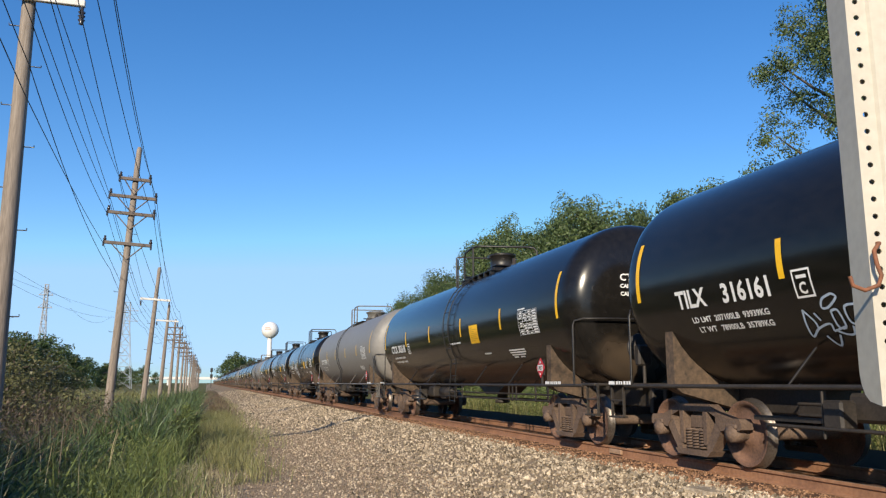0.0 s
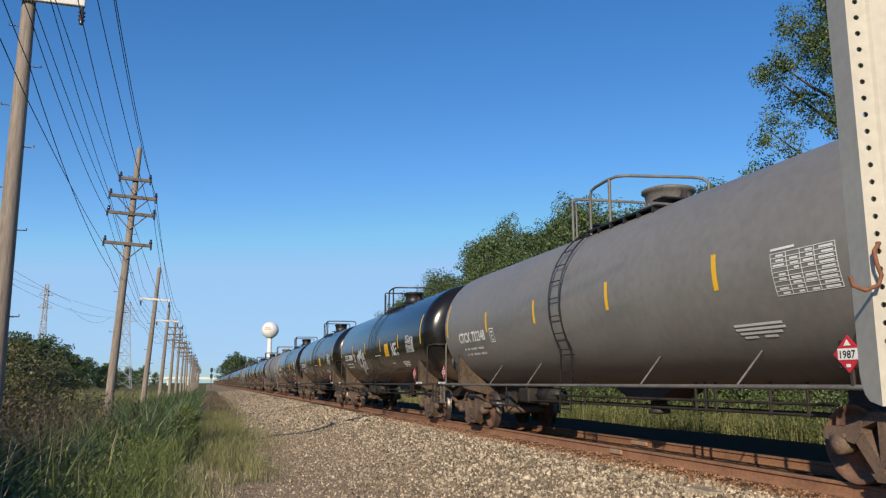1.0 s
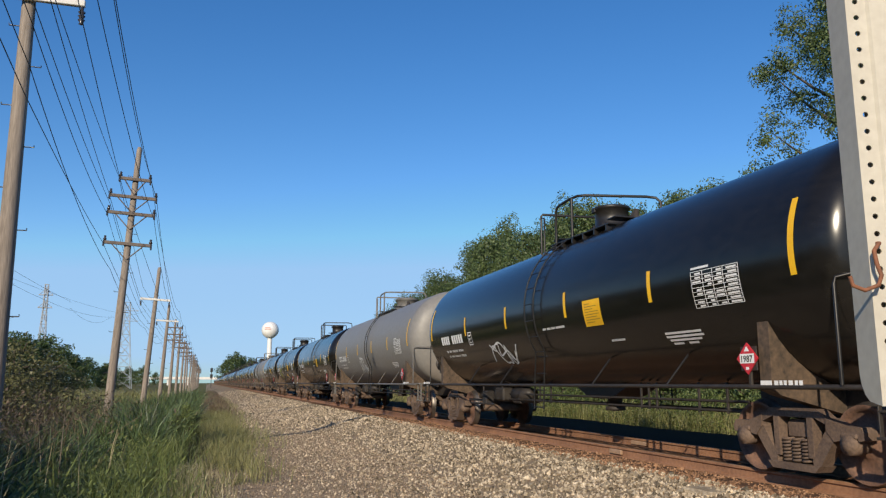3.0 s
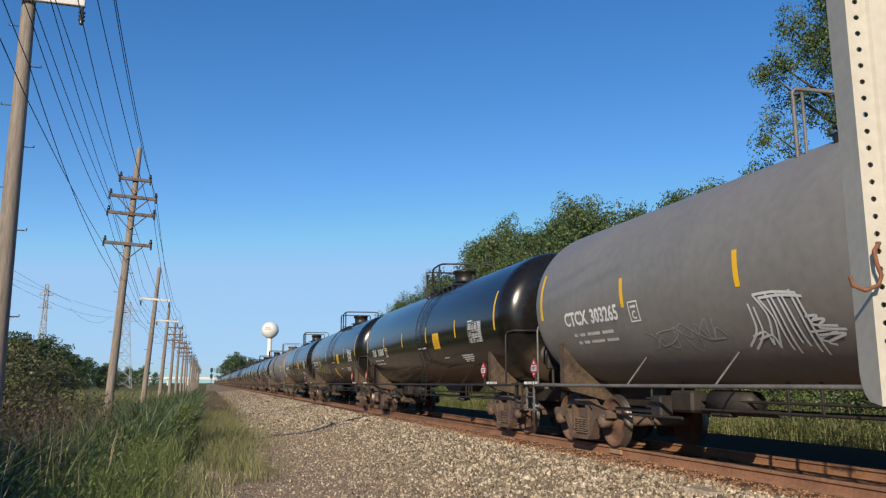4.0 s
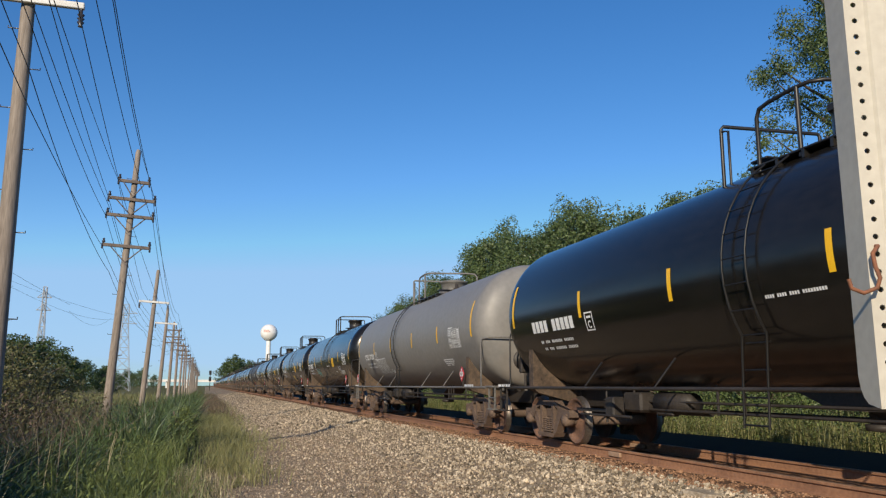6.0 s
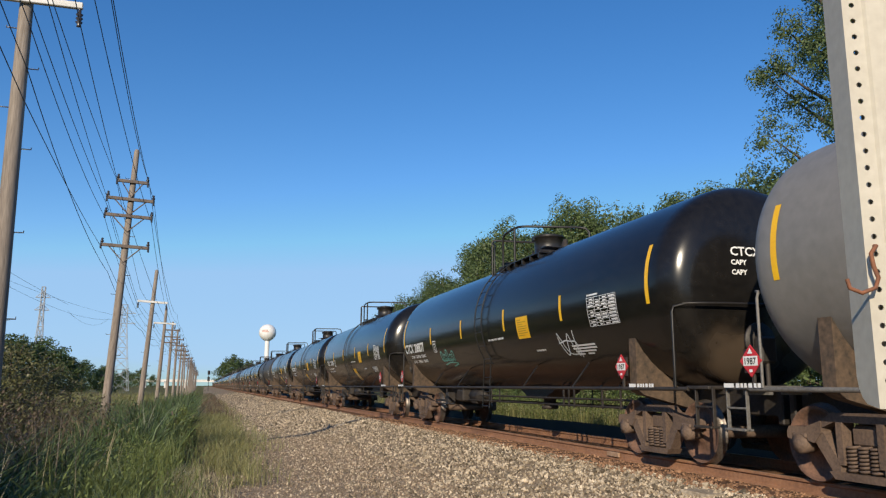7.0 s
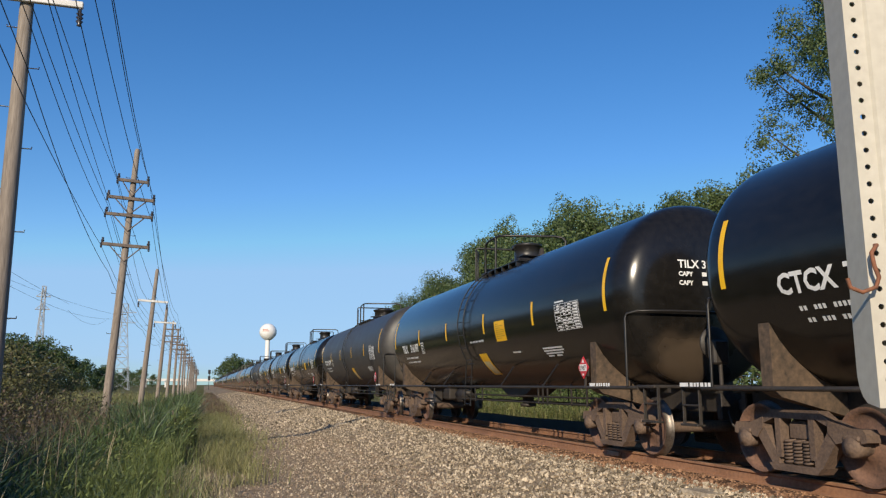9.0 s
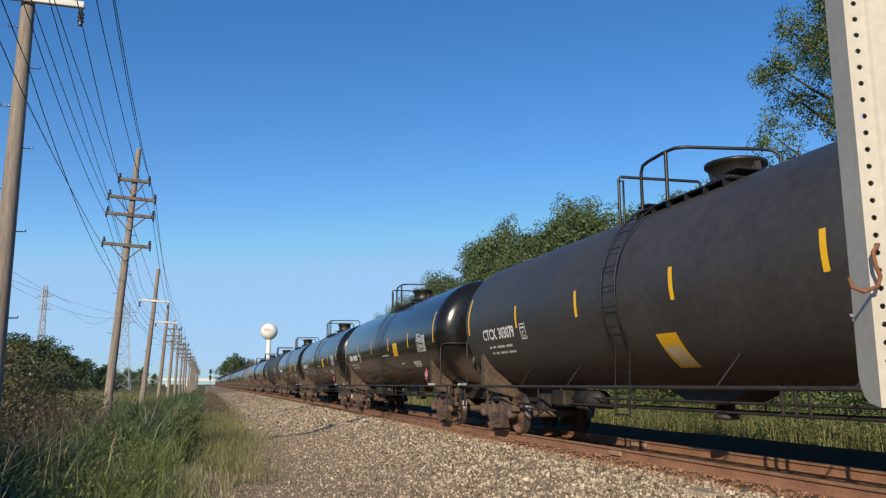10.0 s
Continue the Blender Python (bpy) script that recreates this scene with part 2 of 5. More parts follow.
    def lathe(self, prof, c, axis, seg=24, mi=0):
        """Turns the profile of (along, radius) round an axis through c: 'x', 'y' or 'z'."""
        vs, fs, n = [], [], len(prof)
        for a, r in prof:
            for k in range(seg):
                t = 2 * math.pi * k / seg
                u, w = r * math.cos(t), r * math.sin(t)
                p = {"x": (a, u, w), "y": (w, a, u), "z": (u, w, a)}[axis]
                vs.append((p[0] + c[0], p[1] + c[1], p[2] + c[2]))
        for i in range(n - 1):
            for k in range(seg):
                k2 = (k + 1) % seg
                fs.append((i * seg + k, i * seg + k2, (i + 1) * seg + k2, (i + 1) * seg + k))
        return self.add(vs, fs, mi, True)

    def extrude(self, poly, axis, a0, a1, mi=0):
        """A flat outline in the plane across an axis, given depth from a0 to a1."""
        n = len(poly)
        put = {"x": lambda u, w, a: (a, u, w), "y": lambda u, w, a: (u, a, w), "z": lambda u, w, a: (u, w, a)}[axis]
        vs = [put(u, w, a0) for u, w in poly] + [put(u, w, a1) for u, w in poly]
        fs = [(i, (i + 1) % n, n + (i + 1) % n, n + i) for i in range(n)]
        return self.add(vs, fs + [tuple(range(n))[::-1], tuple(range(n, 2 * n))], mi)

    def mesh(self, name, *mats):
        me = bpy.data.meshes.new(name)
        me.from_pydata(self.v, [], self.f)
        for m in mats:
            me.materials.append(m)
        me.polygons.foreach_set("material_index", self.m)
        me.polygons.foreach_set("use_smooth", self.smooth)
        me.update()
        return me


def part(name, shape, material, parent, label="", at=None):
    """Links a shape or a mesh as one object under a thing or a part."""
    me = shape if isinstance(shape, bpy.types.Mesh) else shape.mesh(name, *(material if isinstance(material, tuple) else (material,)))
    ob = new(name, me)
    ob.parent = parent
    if at is not None:
        ob.matrix_basis = at
    return tagged(ob, label)


def thing(name, m, label, category, group="", kind="", shape=None, material=None):
    ob = new(name, shape.mesh(name, *(material if isinstance(material, tuple) else (material,))) if shape else None)
    ob.matrix_basis = m
    return tagged(ob, label, category, group, kind)


# ---- ground ----
def ground_z(x, y=0.0):
    """The height of the ground across the track."""
    prof = ((-400, -1.0), (-9, -1.0), (-3.0, -1.1), (-1.2, -0.72), (0.2, -0.52), (3.2, -0.5), (5.7, -0.245), (6.5, -0.213), (13.4, -0.213), (15.5, -0.5), (17, -0.6), (400, -0.6))
    for (x0, z0), (x1, z1) in zip(prof, prof[1:]):
        if x0 <= x <= x1:
            z = z0 + (z1 - z0) * (x - x0) / (x1 - x0)
            break
    else:
        z = -0.9
    return z + 0.05 * noise.noise((x * .35, y * .2, 3)) * (1 if x < 5 or x > 11 else 0.3)


def sheet(xs, ys, lift):
    s = Shape()
    vs = [(x, y, ground_z(x, y) + lift) for y in ys for x in xs]
    n = len(xs)
    fs = [(j * n + i, j * n + i + 1, (j + 1) * n + i + 1, (j + 1) * n + i) for j in range(len(ys) - 1) for i in range(n - 1)]
    return s.add(vs, fs, 0, True)


YS = [-3000, -300, -60, -20, -10] + [i * 0.7 for i in range(0, 60)] + [45, 50, 60, 75, 100, 140, 200, 300, 500, 900, 1600, 3000, 4600]
XS = [-4000, -1500, -400, -150, -60, -25, -14, -9, -6, -4.5, -3, -2.1, -1.2, -.5, .2, 1, 2, 3.2, 4.4, 5.7, 8, 10.4, 11.3, 12.2, 14, 20, 40, 120, 400, 1500, 4000]
thing("ground", pose(0, 0, 0), "weedy green-brown soil beside the railway", "ground", kind="structure", shape=sheet(XS, YS, 0), material=M_SOIL)
GX = [-.1 + .4 * i for i in range(17)] + [6.46]
GY = [-30, -10] + [i * 0.5 for i in range(0, 90)] + [47, 52, 60, 75, 100, 150, 250, 500, 1000]
thing("gravel_path", pose(0, 0, 0), "pale tan gravel path sloping up to the track", "gravel", kind="structure", shape=sheet(GX, GY, 0.03), material=M_BED)
thing("track_bed", pose(0, 0, 0), "rust-brown stained ballast bed under the track", "ballast", kind="structure",
      shape=sheet([6.45, 6.7, 7, 8, 9, 9.8], GY, 0.034), material=M_RUSTBED)
# strip painted dark where the train's shadow falls beyond the far rail
thing("cinder_strip", pose(0, 0, 0), "ground behind the track, coloured dark for the train's shade", "ground", kind="structure",
      shape=sheet([9.8, 10.5, 11, 12, 13, 13.8], GY, 0.03), material=M_SHADE)


# ---- the track ----
def rail_shape(y0, y1):
    prof = [(-.07, -.175), (.07, -.175), (.07, -.163), (.012, -.14), (.009, -.05), (.036, -.036), (.036, -.008), (.028, 0), (-.028, 0), (-.036, -.008), (-.036, -.036), (-.009, -.05), (-.012, -.14), (-.07, -.163)]
    s = Shape()
    n = len(prof)
    vs = [(x, y, z) for y in (y0, y1) for x, z in prof]
    s.v = vs
    for i in range(n):
        s.f.append((i, (i + 1) % n, n + (i + 1) % n, n + i))
        s.m.append(1 if i == 7 else 0)
        s.smooth.append(False)
    return s


track = thing("railway_track", pose(TRACK_X, 0, 0), "rusty steel rails spiked to weathered timber ties", "railway track", kind="structure")
for sx in (-1, 1):
    part("rail", rail_shape(-60, 1400), (M_RAIL, M_RAILTOP), track, at=pose(sx * 0.7525, 0, 0))
for sx, y, length in ((-1, 12.9, .42), (1, 14.6, .6)):
    part("joint_bar", Shape().box((-.045, 0, -.09), (.05, length, .085), .01), M_STALKWOOD, track, "pale new joint bar", at=pose(sx * .7525, y, 0))

# ---- the tank cars ----
RAD, AXIS_Z = 1.61, 2.67        # tank radius and height of its axis over the rails
SPEED, PITCH = 26.3, 18.1       # metres a second, metres from car to car


def on_tank(y, v, lift=0.005):
    """The place on the tank's near side: y along the car, v metres of arc above its axis."""
    a, r = (v + .09) / RAD, RAD + lift
    return (-r * math.cos(a), y, AXIS_Z + r * math.sin(a))


def patch(s, y0, y1, v0, v1, n=5, lift=0.006, mi=0, lean=0.0):
    """A sheet laid on the tank's side."""
    vs, fs = [], []
    for i in range(n + 1):
        v = v0 + (v1 - v0) * i / n
        sh = lean * (v - v0)
        vs += [on_tank(y0 + sh, v, lift), on_tank(y1 + sh, v, lift)]
    for i in range(n):
        fs.append((2 * i, 2 * i + 2, 2 * i + 3, 2 * i + 1) if y1 > y0 else (2 * i, 2 * i + 1, 2 * i + 3, 2 * i + 2))
    return s.add(vs, fs, mi)


def ribbon(s, pts, w, lift=0.007):
    """A painted stroke on the tank's side through (along to the right, up) points."""
    n = len(pts)
    vs = []
    for i, (u, v) in enumerate(pts):
        u0, v0 = pts[max(i - 1, 0)]
        u1, v1 = pts[min(i + 1, n - 1)]
        d = math.hypot(u1 - u0, v1 - v0) or 1
        nx, ny = -(v1 - v0) / d * w / 2, (u1 - u0) / d * w / 2
        vs += [on_tank(-(u + nx), v + ny, lift), on_tank(-(u - nx), v - ny, lift)]
    return s.add(vs, [(2 * i, 2 * i + 1, 2 * i + 3, 2 * i + 2) for i in range(n - 1)])


def letters(text, size, bold=0.0):
    """A flat mesh of the built-in font's letters: vertices and faces."""
    cu = bpy.data.curves.new("letters", "FONT")
    cu.body, cu.size, cu.resolution_u, cu.offset = text, size, 2, bold
    ob = new("letters", cu)
    bpy.context.view_layer.update()
    me = bpy.data.meshes.new_from_object(ob.evaluated_get(bpy.context.evaluated_depsgraph_get()))
    vs, fs = [tuple(v.co) for v in me.vertices], [tuple(p.vertices) for p in me.polygons]
    bpy.data.objects.remove(ob)
    bpy.data.curves.remove(cu)
    bpy.data.meshes.remove(me)
    return vs, fs


def tank_text(s, text, y, v, size, stretch=1.0, bold=0.004, lift=0.008):
    vs, fs = letters(text, size, bold)
    return s.add([on_tank(y - p[0] * stretch, v + p[1], lift) for p in vs], fs)


def arc(c, r, a0, a1, n, plane="yz", x=0.0):
    pts = []
    for i in range(n + 1):
        a = radians(a0 + (a1 - a0) * i / n)
        p = (c[0] + r * math.cos(a), c[1] + r * math.sin(a))
        pts.append((x, *p) if plane == "yz" else (p[0], x, p[1]))
    return pts


def wheel_shape(seg=28):
    prof = [(-.07, 0.06), (-.075, .12), (-.03, .16), (.0, .30), (-.02, .385), (-.07, .40), (-.07, .448)]
    tread = [(-.07, .448), (.045, .46), (.05, .487), (.068, .487)]
    inner = [(.068, .487), (.07, .40), (.02, .385), (.04, .30), (.03, .16), (.08, .12), (.08, .06)]
    s = Shape()
    s.lathe(prof, (0, 0, 0), "x", seg, 0)
    s.lathe(tread, (0, 0, 0), "x", seg, 1)
    s.lathe(inner, (0, 0, 0), "x", seg, 0)
    return s


def side_frame_shape():
    """A cast truck side frame in the y-z plane, built of bars, with two windows and a spring opening."""
    s = Shape()
    out = lambda p, d=.16: s.extrude(p, "x", -d / 2, d / 2)
    out([(-.55, .74), (-.40, .84), (.40, .84), (.55, .74), (.55, .66), (.36, .735), (-.36, .735), (-.55, .66)])      # top chord
    for k in (-1, 1):
        o = lambda p, d=.16: out([(k * a, b) for a, b in p][::k], d)
        o([(.55, .74), (.80, .66), (1.06, .66), (1.10, .60), (1.10, .52), (1.02, .50), (1.0, .58), (.78, .58), (.76, .50), (.66, .48), (.55, .60)], .2)   # jaw over the axle box
        o([(.55, .62), (.66, .50), (.42, .18), (.30, .18), (.30, .26), (.50, .56)], .17)                              # slanting arm
        o([(.24, .26), (.24, .735), (.33, .735), (.33, .26)], .18)                                                    # column
    out([(-.44, .18), (.44, .18), (.36, .10), (-.36, .10)], .24)                                                      # spring seat
    return s


def spring_shape():
    s = Shape()
    for cy in (-.16, 0, .16):
        pts = [(.0 + .072 * math.cos(t * .9), cy + .072 * math.sin(t * .9), .19 + .30 * t / 50) for t in range(0, 50)]
        s.tube(pts, .016, 5)
    return s


def bar_set(pairs, r=.02, seg=6):
    s = Shape()
    for p in pairs:
        s.tube(p, r, seg)
    return s


MESH = {}


def head_y(r):
    """How far from the car's middle a tank head lies at radius r: a flattened crown with a tight knuckle."""
    return 7.62 + .68 * max(0, 1 - (r / RAD) ** 3.0) ** .333



def car_meshes():
    """All meshes that the tank cars share."""
    R, Z = RAD, AXIS_Z
    s = Shape()
    prof = []
    L = 7.62
    for i in range(17):
        r = R * math.sin(math.pi / 2 * i / 16)
        prof.append((-head_y(r), max(.002, r)))
    prof += [(-a, r) for a, r in prof[::-1]]
    s.lathe(prof, (0, 0, Z), "y", 96)
    MESH["tank"] = s
    # stub sill with its centre plate and striker at each end
    s = Shape().box((0, 7.0, .93), (.62, 3.5, .42), .02).box((0, 8.83, .86), (.78, .12, .5), .02)
    MESH["stub_sill"] = s
    # bolster saddle: a web from the tank down to the truck
    under = [(x, Z - math.sqrt((R + .004) ** 2 - x * x)) for x in [1.42 - .142 * i for i in range(21)]]
    MESH["bolster_saddle"] = Shape().extrude([(-.34, .76), (.34, .76), (1.30, 1.0), (1.42, 1.06)] + under + [(-1.42, 1.06), (-1.30, 1.0)], "y", -.10, .10)
    s = Shape()
    for x in (-1, 1):
        s.tube([(x * 1.47, -8.3, 1.10), (x * 1.47, 8.3, 1.10)], .030, 8)
    MESH["side_rail"] = s
    MESH["strut"] = Shape().tube([(-1.46, 0, 1.09), (-1.20, -.24, 1.56)], .016, 6)
    # end platform
    s = Shape().box((0, 8.5, 1.12), (2.95, .52, .05), .01)
    for x in (-1.2, -.6, 0, .6, 1.2):
        s.box((x, 8.5, 1.07), (.06, .5, .08))
    MESH["end_platform"] = s
    top = 2.33
    bar = [(x, head_y(min(R, math.hypot(x, top - Z))) + .11, top) for x in [-1.36 + .17 * i for i in range(17)]]
    s = Shape().tube([(-1.5, 8.03, 1.12), (-1.5, 8.03, 2.22), (-1.47, 8.03, 2.30)] + bar + [(1.47, 8.03, 2.30), (1.5, 8.03, 2.22), (1.5, 8.03, 1.12)], .02, 7)
    MESH["end_railing"] = s
    # a sill step hung under each corner of the platform
    s = Shape()
    for y in (8.42, 8.80):
        s.box((-1.43, y, .86), (.05, .02, .56), .004)
    s.box((-1.43, 8.61, .59), (.14, .40, .03), .006).box((-1.43, 8.61, .86), (.05, .38, .025), .004)
    MESH["sill_step"] = s
    s = Shape().lathe([(-.01, .02), (0, .24), (.02, .25), (.03, .24)], (-.85, 8.8, 1.75), "y", 20)
    s.box((-.85, 8.72, 1.62), (.26, .16, .36), .03).tube([(-.85, 8.7, 1.1), (-.85, 8.7, 1.5)], .03)
    MESH["hand_brake"] = s
    s = Shape().box((0, 8.95, .84), (.16, .36, .18), .03).box((0, 9.06, .84), (.30, .14, .28), .05)
    s.tube([(.25, 8.85, .8), (.28, 9.0, .55), (.16, 9.05, .42), (.02, 9.05, .5)], .022, 6)
    MESH["coupler"] = s
    # top fittings
    T = Z + R
    def housing(prof, y):
        h = Shape().lathe(prof, (0, y, T - .02), "z", 32)
        h.box((-.35, y + .1, prof[-3][0] + T - .08), (.08, .16, .12), .02).box((.3, y + .38, T + .5), (.06, .1, .12), .01)
        for i in range(10):
            a = math.pi * 2 * i / 10
            h.box((.42 * math.cos(a), y + .42 * math.sin(a), T + .09), (.05, .05, .07), .01)
        return h
    MESH["valve_housing"] = housing([(-.06, .46), (.08, .46), (.085, .38), (.13, .36), (.135, .35), (.48, .35), (.49, .38), (.55, .38), (.58, .26), (.59, .002)], -.62)
    MESH["wide_housing"] = housing([(-.06, .50), (.08, .50), (.085, .41), (.14, .40), (.34, .44), (.36, .49), (.41, .49), (.45, .36), (.46, .002)], -1.12)
    s = Shape()
    for y in (-1.25, -1.5, -1.75):
        s.lathe([(0, .10), (.10, .10), (.11, .06), (.25, .05), (.26, .002)], (.1 * (y + 1.5) * 4, y, T), "z", 12)
    MESH["relief_valve"] = s
    s = Shape()
    for x in (-1, 1):
        s.box((x * .72, -.75, T - .14), (.34, 2.6, .03), .008)
        for i in range(6):
            s.box((x * .74, -1.95 + i * .48, T - .2), (.3, .05, .12))
    for y in (-2.0, .42):
        s.box((0, y, T - .02), (1.6, .34, .03), .008)
    MESH["top_walkway"] = s
    s = Shape()
    up = T + .73
    s.tube([(-.83, .36, T - .22), (-.83, .36, T + .56), (-.83, .30, T + .68), (-.83, .12, up - .02), (-.83, -.35, up), (-.80, -.62, up), (-.66, -.74, up), (.60, -1.02, up), (.78, -1.1, up - .03),
            (.83, -1.2, up - .14), (.83, -1.2, T - .2)], .030, 8)
    s.tube([(-.83, -.42, T - .22), (-.83, -.42, up)], .032, 8)
    s.tube([(-.83, 1.14, T - .24), (-.83, 1.14, T + .66), (-.80, 1.13, T + .70), (.80, .98, T + .70), (.83, .97, T + .66), (.83, .97, T - .2)], .028, 8)
    s.tube([(-.83, .98, T - .24), (-.83, .98, T + .58), (-.83, 1.14, T + .62)], .020, 7)
    s.tube([(.83, .97, T + .42), (.83, -1.2, T + .42)], .018, 6)
    MESH["safety_railing"] = s
    # side ladder over the tank's side
    s = Shape()
    for x in (-1, 1):
        for y in (.62, 1.08):
            s.tube([(x * 1.5, y, .62)] + [(x * (R + .09) * math.cos(a), y, Z + (R + .09) * math.sin(a)) for a in [k * .13 - .55 for k in range(0, 13)]] , .016, 6)
        for k in range(9):
            a = -.55 + k * .2
            q = (x * (R + .09) * math.cos(a), Z + (R + .09) * math.sin(a))
            s.tube([(q[0], .62, q[1]), (q[0], 1.08, q[1])], .010, 6)
        for z in (.66, 1.0, 1.34, 1.68):
            s.tube([(x * (1.5 - .1 * (z - .62)), .62, z), (x * (1.5 - .1 * (z - .62)), 1.08, z)], .014, 6)
    MESH["side_ladder"] = s
    s = Shape()
    s.lathe([(-.16, .24), (-.13, .16), (-.42, .14), (-.42, .20), (-.5, .2), (-.52, .002)], (0, -.5, Z - R + .04), "z", 18)
    s.box((0, -.5, .95), (.5, .9, .06), .02)
    MESH["outlet_valve"] = s
    s = Shape()
    for x, z in ((-.6, .88), (-.6, .74), (.4, .72)):
        s.tube([(x, -5.4, z), (x, 5.4, z)], .022, 7)
    for y in (-4.9, -4.2, -3.0, -2.75, -2.5, 1.3, 1.9, 4.3):
        s.box((-.6, y, .93), (.03, .045, .46), .004)
    MESH["brake_pipe"] = s
    MESH["brake_reservoir"] = Shape().lathe([(-.5, .002), (-.48, .17), (.45, .19), (.5, .002)], (-.45, 3.2, .86), "y", 16)
    MESH["control_valve"] = Shape().box((-.62, 4.1, .86), (.32, .6, .34), .04)
    MESH["outlet_skid"] = Shape().extrude([(.62, 1.10), (.1, .90), (-.15, .84), (-.85, .84), (-1.1, .90), (-1.62, 1.10)], "x", -.34, .34)
    MESH["slack_adjuster"] = Shape().tube([(-.5, 2.2, .72), (-.5, 4.6, .72)], .05, 10).box((-.5, 3.4, .72), (.16, .5, .16), .03)
    s = Shape().box((-1.0, 5.0, .70), (.06, 1.5, .06)).box((-1.0, 4.3, .78), (.24, .3, .34), .03).tube([(-1.1, 5.4, .62), (-1.1, 3.6, .62)], .025, 6)
    s.tube([(-1.05, 4.5, .5), (-1.05, 4.5, 1.05)], .02, 6)
    MESH["brake_rigging"] = s
    # truck pieces
    MESH["truck_bolster"] = Shape().box((0, 0, .58), (2.0, .42, .26), .05).box((0, 0, .74), (.5, .5, .1), .03).box((0, -.55, .42), (1.7, .12, .12), .03).box((0, .55, .42), (1.7, .12, .12), .03)
    MESH["side_frame"] = side_frame_shape()
    MESH["spring"] = spring_shape()
    MESH["wheel"] = wheel_shape()
    MESH["far_wheel"] = wheel_shape(14)
    MESH["axle"] = Shape().lathe([(-1.12, .002), (-1.12, .085), (-.9, .09), (-.8, .1), (.8, .1), (.9, .09), (1.12, .085), (1.12, .002)], (0, 0, 0), "x", 14)
    MESH["bearing"] = Shape().lathe([(-.13, .002), (-.13, .06), (-.11, .07), (-.10, .115), (.08, .12), (.09, .10)], (0, 0, 0), "x", 18).box((0, 0, .1), (.18, .24, .07), .02)
    # markings that all cars bear
    s = Shape()
    patch(s, -.05, .05, -.38, .56, 10)
    MESH["end_stripe"] = s
    MESH["side_stripe"] = patch(Shape(), -.05, .05, -.40, .085, 6)
    MESH["notice"] = patch(Shape(), -.32, .32, -.63, -.16, 6)
    MESH["bare_patch"] = patch(Shape(), -.26, .14, -1.50, -1.10, 5, .009, lean=.2)
    MESH["lower_notice"] = patch(Shape(), -.27, .27, -1.55, -.88, 8)
    s = Shape()
    for i, w in enumerate((.2, .45, .3, .5, .5, .42, .5, .3)):
        patch(s, -.25 + (.5 - w), .25, -.235 - i * .047, -.222 - i * .047, 1, .010)
    MESH["notice_print"] = s
    s = Shape()
    for i in range(10):
        patch(s, -.51, .51, -.60 + i * .056, -.592 + i * .056, 1, .008)
    for y in (-.51, -.2, .02, .24, .5):
        patch(s, y, y + .012, -.60, -.09, 5, .0085)
    rnd = random.Random(5)
    for i in range(9):
        for y0, y1 in ((-.19, 0), (.04, .22), (.27, .48), (-.49, -.22)):
            if rnd.random() < .8:
                patch(s, y0 + .02, y1 - rnd.random() * .08, -.585 + i * .056, -.56 + i * .056, 1, .008)
    patch(s, .1, .5, -.06, -.03, 1, .008)
    MESH["data_table"] = s
    s = Shape()
    for j, (a, w) in enumerate(((.47, .90), (.47, .92), (.42, .78), (.38, .26))):
        patch(s, a, a - w, -.93 - j * .06, -.895 - j * .06, 1, .008)
    patch(s, .0, -.24, -1.11, -1.075, 1, .008)
    MESH["small_notice"] = s
    s = Shape()
    y = .53
    for count in (4, 4, 4, 9):
        for i in range(count):
            patch(s, y, y - .032, -.575, -.532, 1, .008)
            y -= .042
        y -= .04
    for i in range(9):
        patch(s, -2.0 - .05 * i, -2.04 - .05 * i, -.95, -.912, 1, .008)
    MESH["line_notice"] = s
    s = Shape()
    d = .20
    def diamond(x, k):
        return [(x, k, 1.45), (x, 0, 1.45 + k), (x, -k, 1.45), (x, 0, 1.45 - k)]
    s.add(diamond(-1.52, d) + diamond(-1.505, d), [(0, 1, 2, 3), (7, 6, 5, 4), (0, 4, 5, 1), (1, 5, 6, 2), (2, 6, 7, 3), (3, 7, 4, 0)])
    s.add([(-1.523, .135, 1.39), (-1.523, -.135, 1.39), (-1.523, -.135, 1.51), (-1.523, .135, 1.51)], [(0, 1, 2, 3)], 1)
    vs, fs = letters("1987", .115, .002)
    s.add([(-1.526, .125 - p[0], 1.408 + p[1]) for p in vs], fs, 2)
    s.add([(-1.523, .03, 1.31), (-1.523, -.03, 1.31), (-1.523, -.03, 1.345), (-1.523, .03, 1.345)], [(0, 1, 2, 3)], 1)
    s.add([(-1.523, .05, 1.54), (-1.523, -.05, 1.54), (-1.523, 0, 1.61)], [(0, 1, 2)], 1)
    MESH["placard_bracket"] = Shape().box((-1.49, 0, 1.45), (.02, .30, .30), .004, rot=None).box((-1.48, 0, 1.24), (.03, .05, .30), .004)
    MESH["hazard_placard"] = s
    s = Shape()
    for y, w in ((.36, .2), (.12, .07), (.03, .05), (-.04, .05), (-.12, .07), (-.22, .05), (-.29, .06)):
        s.add([(-1.512, y, 1.12), (-1.512, y - w, 1.12), (-1.512, y - w, 1.175), (-1.512, y, 1.175)], [(0, 1, 2, 3)])
    MESH["sill_mark"] = s


